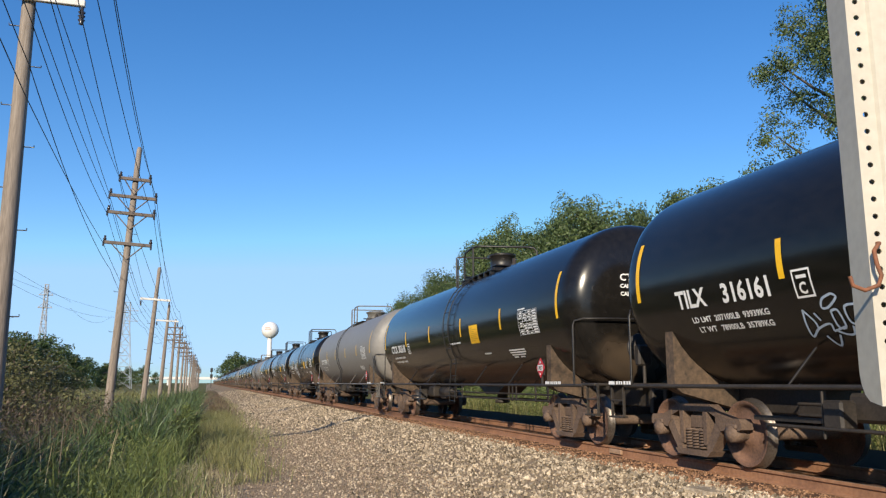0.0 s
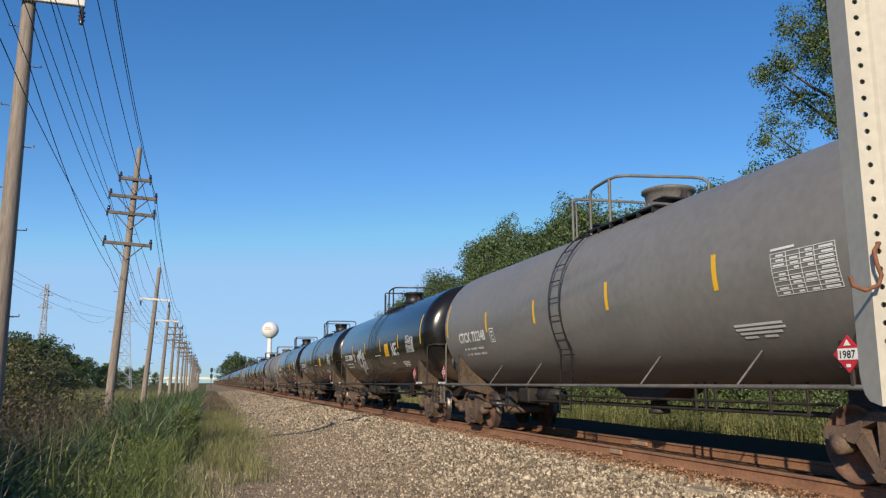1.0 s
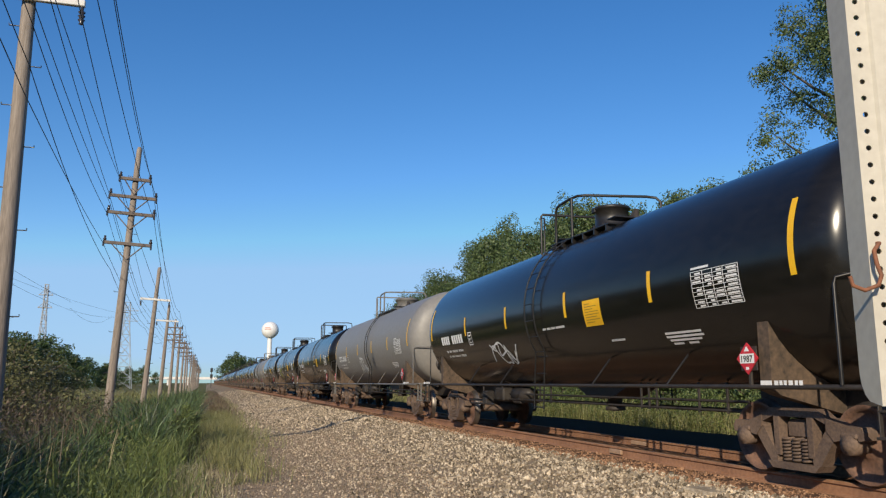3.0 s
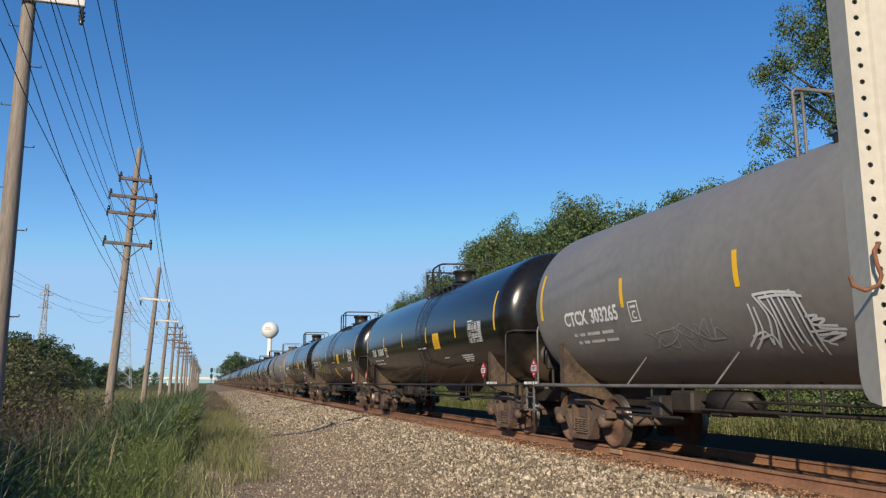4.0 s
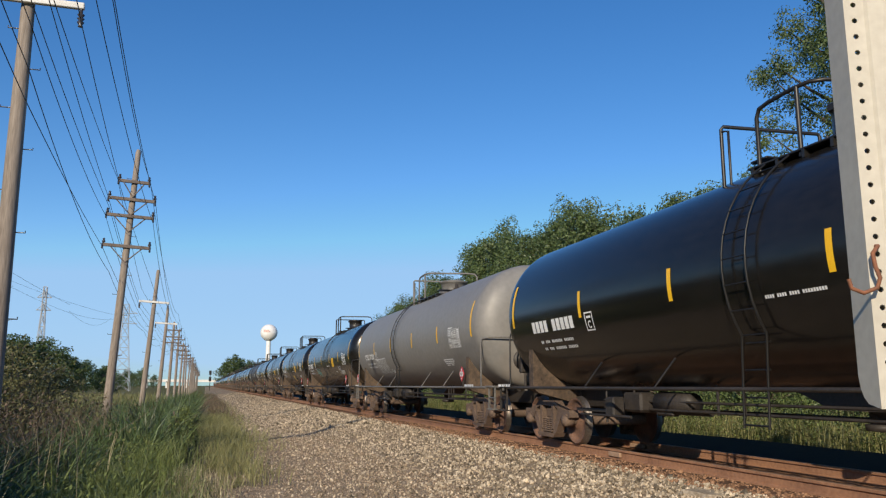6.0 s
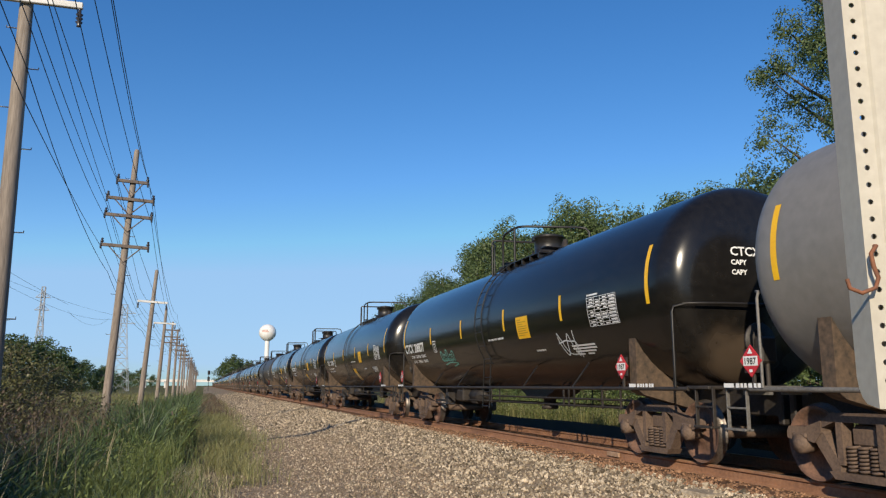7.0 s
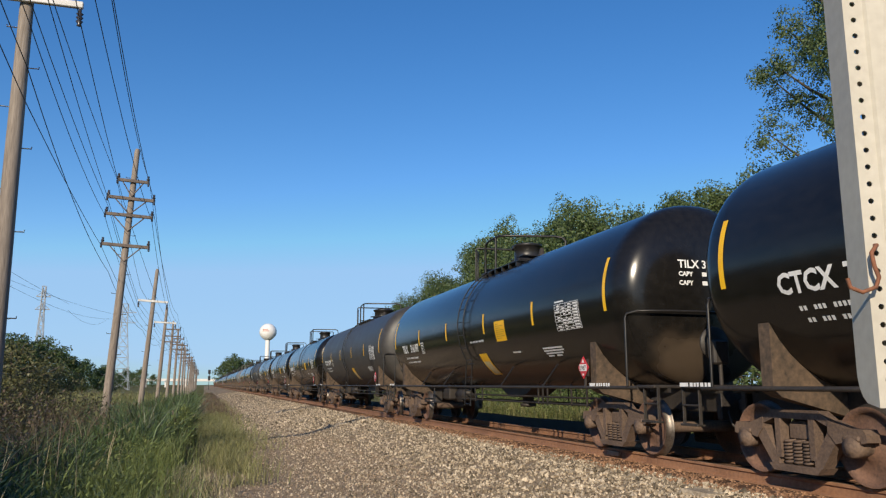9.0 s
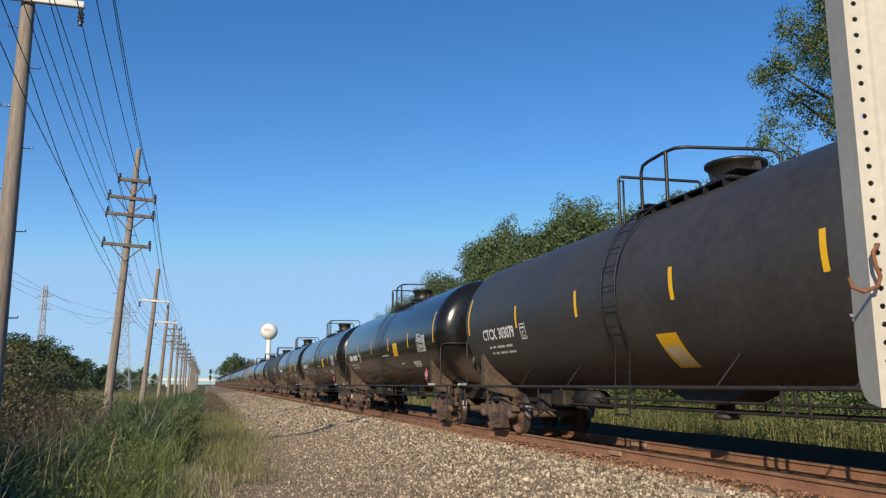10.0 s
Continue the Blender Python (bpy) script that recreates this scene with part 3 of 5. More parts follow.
def flowing(ctrl):
    """A smooth line through control points."""
    out = []
    for i in range(len(ctrl) - 1):
        a, b, c, d = (Vector(ctrl[max(0, min(len(ctrl) - 1, i + k))]) for k in (-1, 0, 1, 2))
        for j in range(6):
            t = j / 6
            out.append(tuple(.5 * (2 * b + (c - a) * t + (2 * a - 5 * b + 4 * c - d) * t * t + (3 * b - a - 3 * c + d) * t ** 3)))
    return out + [tuple(ctrl[-1])]


def sprayed(strokes, width, shift=(0, 0)):
    """Sprayed strokes through (along to the right, up) control points on the tank's side."""
    s = Shape()
    for i, stroke in enumerate(strokes):
        ribbon(s, flowing([(u + shift[0], v + shift[1]) for u, v in stroke]), width, .008 + .0005 * i)
    return s


def scrawl(seed, u0, u1, v0, v1, n):
    """Loose looping scribble inside a field."""
    rnd = random.Random(seed)
    return [tuple((u0 + (u1 - u0) * (i + rnd.uniform(-.8, .8)) / n, rnd.uniform(v0, v1)) for i in range(n)) for _ in range(3)]


def drop_letters(u0, pitch, n):
    """A row of drop-shaped outline letters hung from one bar, leaning forwards."""
    out = [((u0 - .1, -.60), (u0 + pitch * n * .5, -.61), (u0 + pitch * n - .1, -.60), (u0 + pitch * n - .15, -.76))]
    for i in range(n):
        u = u0 + pitch * i
        out.append(((u, -.62), (u + .0, -.9), (u + .12, -1.15 - .03 * (i % 3)), (u + .26, -1.17), (u + .27, -.95), (u + .17, -.82), (u + .24, -.63)))
        if i % 2:
            out.append(((u + .12, -.68), (u + .2, -.9), (u + .15, -1.05)))
    return out


def loop_letters(u0, v0, pitch, tall, n):
    """A row of joined cursive loops and an underline."""
    line = []
    for i in range(n):
        u, k = u0 + pitch * i, tall * (1, .75, 1.1, .7, .95)[i % 5]
        line += [(u, v0 + k * .2), (u + pitch * .2, v0 + k), (u + pitch * .7, v0 + k * .9), (u + pitch * .45, v0 + k * .1), (u + pitch * .1, v0 + k * .35)]
    return [line, [(u0 + .1, v0 - tall * .25), (u0 + pitch * n * .5, v0 - tall * .05), (u0 + pitch * n, v0 - tall * .2), (u0 + pitch * n * .6, v0 - tall * .45)]]


TAG_LOOPS = [((-3.1, -.65), (-3.2, -.4), (-3.4, -.5), (-3.4, -.65), (-3.2, -.95), (-3.05, -.8), (-3.05, -.5), (-2.9, -.2)),
             ((-2.9, -.2), (-3.0, -.5), (-2.95, -.55), (-2.75, -.25), (-2.7, -.55), (-2.5, -.2), (-2.45, -.55), (-2.4, -.85)),
             ((-2.4, -.85), (-2.4, -.55), (-2.45, -.4), (-2.3, -.15)), ((-2.45, -.55), (-2.3, -.5), (-2.1, -.35), (-2.0, -.45), (-2.15, -.6), (-2.25, -.55)),
             ((-1.9, -.2), (-1.9, -.45), (-1.9, -.9), (-2.05, -1.05), (-2.2, -.9)), ((-2.2, -.75), (-1.95, -.8)), ((-2.1, -.7), (-2.15, -.9)),
             ((-2.75, -.85), (-2.9, -1.05), (-3.2, -1.4), (-2.6, -1.0), (-2.65, -.9), (-2.5, -.85), (-2.45, -1.05), (-2.3, -1.05), (-2.3, -.95))]
TAG_HATCH = [((-.9, -.65), (-.95, -1.0), (-1.3, -1.25)), ((-.75, -.55), (-.6, -.85), (-.8, -1.25)), ((-.5, -.55), (-.45, -.85), (-.5, -1.35)), ((-.3, -.55), (-.25, -.8), (-.25, -1.25)),
             ((-.05, -.55), (0, -.9), (-.05, -1.4)), ((-.75, -.55), (-.35, -.55), (.05, -.6)), ((-1.1, -1.1), (-.8, -1.05), (-.8, -1.25)), ((.05, -.9), (.25, -.9), (.1, -1.0), (.5, -1.05)),
             ((0, -1.1), (.45, -1.1), (.1, -1.2), (.2, -1.25))]
TAG_BUBBLES = [((-4.85, -.7), (-4.7, -1.1), (-4.6, -1.35), (-4.95, -1.1), (-5.0, -.7), (-4.8, -.55), (-4.65, -.6), (-4.65, -.75)), ((-4.65, -.85), (-4.45, -.7), (-4.4, -.85), (-4.6, -1.05), (-4.7, -.9)),
               ((-4.6, -.65), (-4.35, -.45), (-4.2, -.5), (-4.25, -.65)), ((-4.2, -.6), (-3.95, -.45), (-3.9, -.55), (-4.0, -.7), (-4.35, -.75)), ((-3.95, -.75), (-3.85, -.55), (-3.7, -.55), (-3.65, -.75), (-3.8, -.9)),
               ((-4.45, -1.0), (-4.25, -.9), (-4.1, -1.05), (-4.2, -1.35), (-4.35, -1.35), (-4.45, -1.0)), ((-4.0, -.9), (-3.8, -.9), (-3.8, -1.25), (-4.0, -1.35), (-4.05, -1.1), (-4.05, -.9)),
               ((-3.85, -.5), (-3.55, -.35), (-3.35, -.45), (-3.2, -.65)), ((-3.7, -.85), (-3.55, -.8), (-3.4, -.9), (-3.35, -1.3), (-3.65, -1.4), (-3.9, -1.35))]
TAG_BLUE = [((-3.75, -.65), (-3.9, -.7), (-3.95, -.8), (-3.85, -.8), (-3.7, -.7), (-3.75, -.65)), ((-4.25, -.8), (-4.3, -1.0), (-4.3, -1.15), (-4.15, -1.05), (-3.95, -1.0), (-3.95, -1.1)),
            ((-4.25, -.8), (-4.15, -.95), (-4.15, -1.05)), ((-3.85, -.85), (-3.75, -.85), (-3.75, -1.05), (-3.85, -1.05), (-3.85, -.85)), ((-4.1, -.85), (-4.05, -.95)), ((-3.95, -1.1), (-3.75, -1.05)),
            ((-3.45, -.8), (-3.6, -.8), (-3.65, -.85), (-3.65, -1.0), (-3.55, -1.05)), ((-3.9, -1.1), (-3.8, -1.15), (-3.7, -1.15), (-3.65, -1.05)), ((-4.1, -1.15), (-4.0, -1.3), (-3.9, -1.15))]


GREYED = ("safety_railing", "wide_housing", "end_railing", "side_rail", "end_platform", "sill_step", "strut")       # painted grey on the grey cars


def finish_meshes():
    looks = {"tank": (M_BLACK,), "stub_sill": (M_FRAME,), "bolster_saddle": (M_SADDLE,), "top_walkway": (M_FITTING,), "safety_railing": (M_FITTING,), "side_ladder": (M_LADDER,), "strut": (M_FITTING,), "valve_housing": (M_FITTING,), "wide_housing": (M_FITTING,), "end_railing": (M_FITTING,), "side_rail": (M_FRAME,), 
             "truck_bolster": (M_TRUCK,), "side_frame": (M_TRUCK,), "spring": (M_TRUCK,), "wheel": (M_WHEEL, M_TREAD), "far_wheel": (M_WHEEL, M_TREAD), "axle": (M_TRUCK,), "bearing": (M_TRUCK,),
             "end_stripe": (M_YELLOW,), "side_stripe": (M_YELLOW,), "notice": (M_YELLOW,), "lower_notice": (M_YELLOW,), "notice_print": (M_PRINT,), "bare_patch": (M_PALE,), "data_table": (M_WHITE,), "small_notice": (M_WHITE,),
             "line_notice": (M_WHITE,), "hazard_placard": (M_RED, M_WHITE, M_INK), "sill_mark": (M_WHITE,), "brake_rigging": (M_FRAME,)}
    for key, s in list(MESH.items()):
        MESH[key] = s.mesh(key, *looks.get(key, (M_FRAME,)))
    for key in GREYED:
        MESH[key + "_grey"] = MESH[key].copy()
        MESH[key + "_grey"].materials[0] = M_GREYFIT
    for tone, m in (("grey", M_GREY), ("charcoal", M_DARK)):
        for key in ("tank",):
            me = MESH[key].copy()
            me.materials[0] = m
            MESH[key + "_" + tone] = me


car_meshes()
finish_meshes()
TURN = pose(0, 0, 0, 0, 0, 180)
FAR_TONES = ("black", "black", "black", "charcoal", "black", "black", "grey", "black")


LADDER = {"CTCX 302618": -1.35, "CTCX 303079": -.7, "CTCX 732348": -.5, "CTCX 303265": -1.65, "TILX 316018": -1.8, "TILX 316104": -.25, "CTCX 208877": -.95}


def tank_car(tone, detail, number=""):
    """One tank car. detail 2: all parts; 1: the parts that show from far away."""
    look_of = {"black": "glossy black tank car with yellow stripes, rolling on the track", "grey": "matt grey tank car with a side ladder, rolling on the track",
               "charcoal": "matt charcoal tank car with a side ladder, rolling on the track"}[tone]
    car = thing("tank_car", pose(TRACK_X, 0, 0), look_of, "tank car", "tank cars of the train")
    suffix = "" if tone == "black" else "_" + tone
    tank = part("tank", MESH["tank" + suffix], None, car)
    for name in ("side_rail", "brake_pipe", "safety_railing", "top_walkway", "valve_housing") + (("relief_valve", "side_ladder", "outlet_valve", "outlet_skid", "brake_reservoir", "control_valve", "slack_adjuster") if detail > 1 else ()):
        key = "wide_housing" if name == "valve_housing" and tone != "black" else name
        ob = part(name, MESH[key + ("_grey" if tone == "grey" and key in GREYED else "")], None, car)
        if name == "side_ladder":
            ob.matrix_basis = pose(0, LADDER.get(number, -.9 if tone == "black" else 0), 0)
    for turned in (Matrix(), TURN):
        for name in ("stub_sill", "end_platform") + (("end_railing", "coupler", "brake_rigging") if detail > 1 else ()):
            part(name, MESH[name + ("_grey" if tone == "grey" and name in GREYED else "")], None, car, at=turned)
        if detail > 1:
            for side in (1, -1):
                part("sill_step", MESH["sill_step" + ("_grey" if tone == "grey" else "")], None, car, at=turned @ Matrix.Diagonal((side, 1, 1, 1)))
    if detail > 1:
        for y in (-4.6, -2.25, 2.3, 4.6):
            part("strut", MESH["strut" + ("_grey" if tone == "grey" else "")], None, car, at=pose(0, y, 0))
        part("hand_brake", MESH["hand_brake"], None, car)
    for y in (-6.75, 7.05):
        part("bolster_saddle", MESH["bolster_saddle"], None, car, "dust-coated brown bolster plate", at=pose(0, y, 0))
        truck = part("truck_bolster", MESH["truck_bolster"], None, car, at=pose(0, y, 0))
        for x in (-1, 1):
            part("side_frame", MESH["side_frame"], None, truck, "rusty cast steel side frame", at=pose(x * .99, 0, 0))
            if detail > 1:
                part("spring", MESH["spring"], None, truck, at=pose(x * 1.0, 0, 0))
            for dy in (-.89, .89):
                part("wheel", MESH["wheel" if detail > 1 else "far_wheel"], None, truck, "rust-brown wheel with a bright worn tread", at=pose(x * .79, dy, .457, 0, 0, 0 if x < 0 else 180))
                if detail > 1:
                    part("bearing", MESH["bearing"], None, truck, at=pose(x * 1.02, dy, .457, 0, 0, 0 if x < 0 else 180))
        for dy in (-.89, .89):
            part("axle", MESH["axle"], None, truck, at=pose(0, dy, .457))
    for y in (-7.55, 7.55):
        part("end_stripe", MESH["end_stripe"], None, tank, "yellow reflective stripe", at=pose(0, y, 0))
    for y in (-4.5, -1.55, 1.52, 4.4):
        part("side_stripe", MESH["side_stripe"], None, tank, "yellow reflective stripe", at=pose(0, y, 0))
    for y in (-6.55, 8.2) if tone == "grey" or number in ("TILX 316018", "CTCX 208877") else (-6.55,):
        placard = part("hazard_placard", MESH["hazard_placard"], None, car, "red and white diamond placard", at=pose(0, y, 0))
        if detail > 1:
            part("bracket", MESH["placard_bracket"], None, placard)
    if detail > 1:
        part("sill_mark", MESH["sill_mark"], None, car, at=pose(0, -7.12, 0))
        part("sill_mark", MESH["sill_mark"], None, car, at=pose(0, 8.4, 0))
        part("data_table", MESH["data_table"], None, tank, "white stencilled table", at=pose(0, -6.1, 0))
        tagged(part("small_notice", MESH["small_notice"], None, tank, at=pose(0, -5.05, 0)), "small white stencilled lines", kind="stuff")
        if tone == "black":
            tagged(part("line_notice", MESH["line_notice"], None, tank, at=pose(0, -.95, 0)), "small white stencilled lines", kind="stuff")
    else:
        part("data_table", MESH["data_table"], None, tank, "white stencilled table", at=pose(0, -6.1, 0))
    if tone == "black":
        sheet_ = part("notice", MESH["notice"], None, car, "yellow notice sheet", at=pose(0, -2.6, 0))
        if detail > 1:
            part("notice_print", MESH["notice_print"], None, sheet_)
    return car, tank


# mark and number, tone, shift along the track (m), where its number begins, a second yellow sheet
CARS = [("TILX 316161", "black", 0, 6.58, False), ("CTCX 302618", "black", 0, 6.58, False), ("CTCX 732348", "grey", .05, 6.58, False), ("CTCX 730849", "black", 0, 6.58, False),
        ("CTCX 731384", "black", 0.1, 6.58, True), ("", "black", 0, 6.58, False), ("CTCX 303265", "grey", 0.05, 6.58, False), ("TILX 316018", "black", -.2, 6.58, False),
        ("CTCX 730774", "black", -.15, 6.75, True), ("", "black", 0, 6.58, False), ("CTCX 732269", "grey", -.1, 6.25, False), ("CTCX 208877", "black", -.3, 7.5, False),
        ("TILX 316104", "black", -.15, 6.58, True), ("CTCX 731227", "black", -.3, 6.58, True), ("TILX 316197", "black", -.15, 6.58, True), ("CTCX 303079", "charcoal", -.35, 6.58, True)]
M_SPRAY = {"white": mat("white_spray", (.75, .76, .76), (.6, .62, .62), rough=.6, bump=0), "blue": mat("pale_blue_spray", (.45, .55, .68), (.3, .38, .5), rough=.6, bump=0),
           "lime": mat("lime_spray", (.42, .45, .06), (.3, .34, .05), rough=.6, bump=0), "teal": mat("teal_spray", (.2, .5, .42), (.12, .36, .3), rough=.6, bump=0),
           "dull": mat("faded_spray", (.36, .36, .34), (.25, .25, .24), rough=.7, bump=0)}
# car, paint, stroke width, strokes
SPRAYS = [(0, "blue", .028, TAG_BLUE), (3, "white", .085, TAG_LOOPS), (5, "white", .04, scrawl(5, -2.8, -1.2, -1.3, -.7, 8)), (6, "white", .034, [[(u * .9 + a, v + b) for u, v in stroke] for a, b in ((-.62, .02), (-.53, -.03)) for stroke in TAG_HATCH]),
          (6, "dull", .022, scrawl(6, -3.9, -2.0, -1.2, -.75, 12)), (8, "lime", .055, TAG_BUBBLES), (10, "white", .030, drop_letters(-4.35, .29, 6)), (10, "white", .03, scrawl(7, -2.4, -1.9, -1.25, -1.05, 7)),
          (11, "teal", .035, loop_letters(-3.75, -1.0, .25, .32, 5)), (11, "white", .03, scrawl(8, 4.2, 5.0, -1.2, -.6, 6))]
LOW_SHEET = {"CTCX 731384": -1.28, "TILX 316104": -.6, "CTCX 303079": -1.08}
TRAIN = []
for k in range(48):
    number, tone, shift, begin, second = CARS[k] if k < len(CARS) else ("", FAR_TONES[k % len(FAR_TONES)], 0, 6.58, k % 3 == 0)
    detail = 2 if k < 20 else 1
    car, tank = tank_car(tone, detail, number)
    TRAIN.append((car, 3.11 + PITCH * k + shift))
    if k < 20:
        s = Shape()
        if number:
            a, b = number.split()
            big = {"CTCX 208877": 1.12, "CTCX 732269": .86}.get(number, 1.0)
            tank_text(s, a, begin, -.57, .35 * big, 0.92, .011)
            tank_text(s, b, begin - 1.02 * big, -.57, .35 * big, 0.92, .011)
        else:
            for i in range(10):
                if i != 4:
                    patch(s, 6.58 - i * .19, 6.43 - i * .19, -.56, -.33, 2, .008)
        if number == "TILX 316161":
            tank_text(s, "LD LMT  207100LB  93939KG", 6.35, -.80, .115, 1.1, .003)
            tank_text(s, "LT WT   78900LB  35789KG", 6.28, -.95, .115, 1.1, .003)
        elif number == "CTCX 208877":
            tank_text(s, "LD LMT   206200LB   93500KG", 6.95, -.76, .13, 1.0, .003)
            tank_text(s, "LT  WT    79800LB   36200KG", 6.9, -.93, .13, 1.0, .003)
        else:
            for j in range(2):
                y = begin - .23 - j * .05
                for count in (2, 3, 7, 6):
                    for i in range(count):
                        patch(s, y, y - .045, -.79 - j * .15, -.732 - j * .15, 1, .008)
                        y -= .066
                    y -= .09
        for lo, hi in ((4.22, 4.245), (3.955, 3.98)):
            patch(s, lo, hi, -.66, -.32, 3, .008)
        for v in (-.66, -.345):
            patch(s, 3.955, 4.245, v, v + .025, 1, .008)
        patch(s, 4.02, 4.18, -.43, -.39, 1, .008)
        tank_text(s, "C", 4.17, -.61, .19, .9, .006)
        part("car_number", s, M_WHITE, tank, "white stencilled mark and number")
        if number:
            s = Shape()
            for text, z, size in ((number, .40, .19), ("CAPY", .26, .105), ("CAPY", .11, .105)):
                vs, fs = letters(text, size, .004)
                s.add([(p[0] - .62, -head_y(math.hypot(p[0] - .62, z + p[1])) - .012, AXIS_Z + z + p[1]) for p in vs], fs)
            for z in (.262, .112):
                for x, w in ((-.18, .22), (.12, .18)):
                    s.add([(q, -head_y(math.hypot(q, zz)) - .012, AXIS_Z + zz) for q, zz in ((x, z), (x + w, z), (x + w, z + .07), (x, z + .07))], [(0, 1, 2, 3)])
            tagged(part("head_mark", s, M_WHITE, tank), "white stencilled number on the tank head", kind="stuff")
        if second:
            low = part("lower_notice", MESH["lower_notice"], None, tank, "yellow notice sheet low on the tank", at=pose(0, LOW_SHEET.get(number, -1.0), 0))
            part("bare_patch", MESH["bare_patch"], None, low)
        if number == "CTCX 730849":
            part("sprayed_letters", tank_text(Shape(), "NSF..", -3.35, -.62, .62, .8, .02), M_SPRAY["white"], tank, "white sprayed letters")
        for index, paint, width, strokes in SPRAYS:
            if index == k:
                part("graffiti", sprayed(strokes, width), M_SPRAY[paint], tank, paint + " sprayed graffiti")

# ---- poles, wires, trees ----
def tree_meshes(seed, h, r, n_leaf, leaf, trunk_r=.2, low=.25, loose=.6, n_limb=22):
    """A trunk with limbs, and a crown of leaves gathered in clumps at the limbs' ends."""
    rnd = random.Random(seed)
    wood, crown = Shape(), Shape()
    top = Vector((rnd.uniform(-.4, .4), rnd.uniform(-.4, .4), h * .9))
    wood.tube([(0, 0, -.3), (0.05, 0, h * .3), top * .65, top], .1, 8, radii=[trunk_r, trunk_r * .75, trunk_r * .4, .03])
    clumps = []
    for i in range(n_limb):
        t = low + (1 - low) * i / (n_limb - 1)
        a = i * 2.4 + rnd.uniform(-.4, .4)
        wide = r * (math.sin(math.pi * min(1, .18 + .80 * (t - low) / (1 - low))) ** .7) * rnd.uniform(.65, 1.15)
        root = Vector((0, 0, h * t * .82)).lerp(top, .2 * t)
        tip = root + Vector((math.cos(a) * wide, math.sin(a) * wide, rnd.uniform(.05, .22) * h * (1.2 - .5 * t)))
        tip.z = min(tip.z, h * 1.0)
        m = root.lerp(tip, .5) + Vector((0, 0, -.05 * wide))
        wood.tube([root, m, tip], .03, 5, radii=[trunk_r * .35, trunk_r * .2, .012], caps=False)
        for q in (.35, .55, .72, .86, .97):
            c = root.lerp(tip, q) + Vector((rnd.gauss(0, .09 * r), rnd.gauss(0, .09 * r), rnd.gauss(.02 * r, .07 * r)))
            clumps.append((c, rnd.uniform(.20, .34) * r * loose * 1.5))
            for _ in range(2):           # smaller sprigs on the clump's rim give an uneven outline
                e = Vector((rnd.gauss(0, 1), rnd.gauss(0, 1), rnd.gauss(.4, .8))).normalized()
                clumps.append((c + e * clumps[-1][1] * .9, rnd.uniform(.08, .15) * r * loose * 1.5))
    weights = list(itertools.accumulate(cr ** 2 for _, cr in clumps))
    for (c, cr) in rnd.choices(clumps, cum_weights=weights, k=n_leaf):
        d = Vector((rnd.gauss(0, 1), rnd.gauss(0, 1), rnd.gauss(.15, .8))).normalized()
        p = c + d * cr * rnd.random() ** .4
        face = (d + Vector((rnd.gauss(0, .5), rnd.gauss(0, .5), rnd.gauss(.35, .5)))).normalized()
        u = face.cross(Vector((rnd.gauss(0, 1), rnd.gauss(0, 1), rnd.gauss(0, 1)))).normalized()
        w = face.cross(u)
        s = leaf * rnd.uniform(.6, 1.2)
        crown.add([p - u * s, p - w * s * .48, p + u * s, p + w * s * .48], [(0, 1, 2, 3)])
    return wood, crown


TREES = {}


def plant(kind, x, y, h, turn, label, group="", name="tree", z=None, category="tree", wide=1.0):
    wood, crown, h0 = TREES[kind]
    ob = thing(name, pose(x, y, ground_z(x, y) if z is None else z, 0, 0, turn), label, category, group)
    ob.scale = (h / h0 * wide, h / h0 * wide, h / h0)
    part("trunk", wood, None, ob)
    part("crown", crown, None, ob)
    return ob


def tree_kind(key, leafmat_, *args, **kw):
    wood, crown = tree_meshes(*args, **kw)
    TREES[key] = (wood.mesh("trunk", M_BARK), crown.mesh("crown", leafmat_), args[1])


tree_kind("a", M_LEAF, 1, 12.0, 3.5, 24000, .10)
tree_kind("b", M_LEAF2, 2, 12.0, 3.8, 24000, .10)
tree_kind("tall", M_LEAF, 3, 20.0, 3.5, 64000, .07, .3, .22, .5, 34)
tree_kind("far", M_LEAF2, 4, 10.0, 4.4, 3400, .27, .2, .08)
tree_kind("shrub", M_LEAF3, 5, 3.0, 1.6, 4500, .045, .05, .05, .5)
tree_kind("goldenrod", M_BRIGHT, 8, 1.2, .42, 2200, .028, .012, .1, .6)
tree_kind("bush", M_LEAF, 6, 2.4, 1.6, 3400, .062, .05, .04)

ROW = [(24, 98, 13, "b"), (22, 88, 12, "a"), (22.5, 78, 12.5, "b"), (21.5, 70, 12.6, "a"), (22, 62, 14.3, "b"), (22, 56, 14.6, "a"), (22, 50, 13.4, "a"), (21.5, 44.5, 13.0, "b"),
       (20.5, 39, 13.0, "a"), (22, 36, 11.6, "b"), (22, 32, 11.6, "b"), (22, 29, 11.6, "a"), (22, 26.0, 12.0, "b"), (21, 23, 12.3, "a"), (21, 19, 12, "b"), (20, 14, 12, "a")]
for i, (x, y, h, kind) in enumerate(ROW):
    plant(kind, x, y, h - (.3 if y > 42 else 2.0 if y < 28 else .3), i * 67, "leafy green tree in the row behind the track", "trees behind the track", wide=.9)
plant("tall", 23.0, 22.2, 20.5, 75, "tall loose-branched green tree behind the track", wide=.9)
for i in range(14):
    plant("far", 26 + (i * 7) % 11, 110 + i * 22, 9 + (i * 5) % 4, i * 50, "dark green tree in the row behind the track", "trees behind the track")
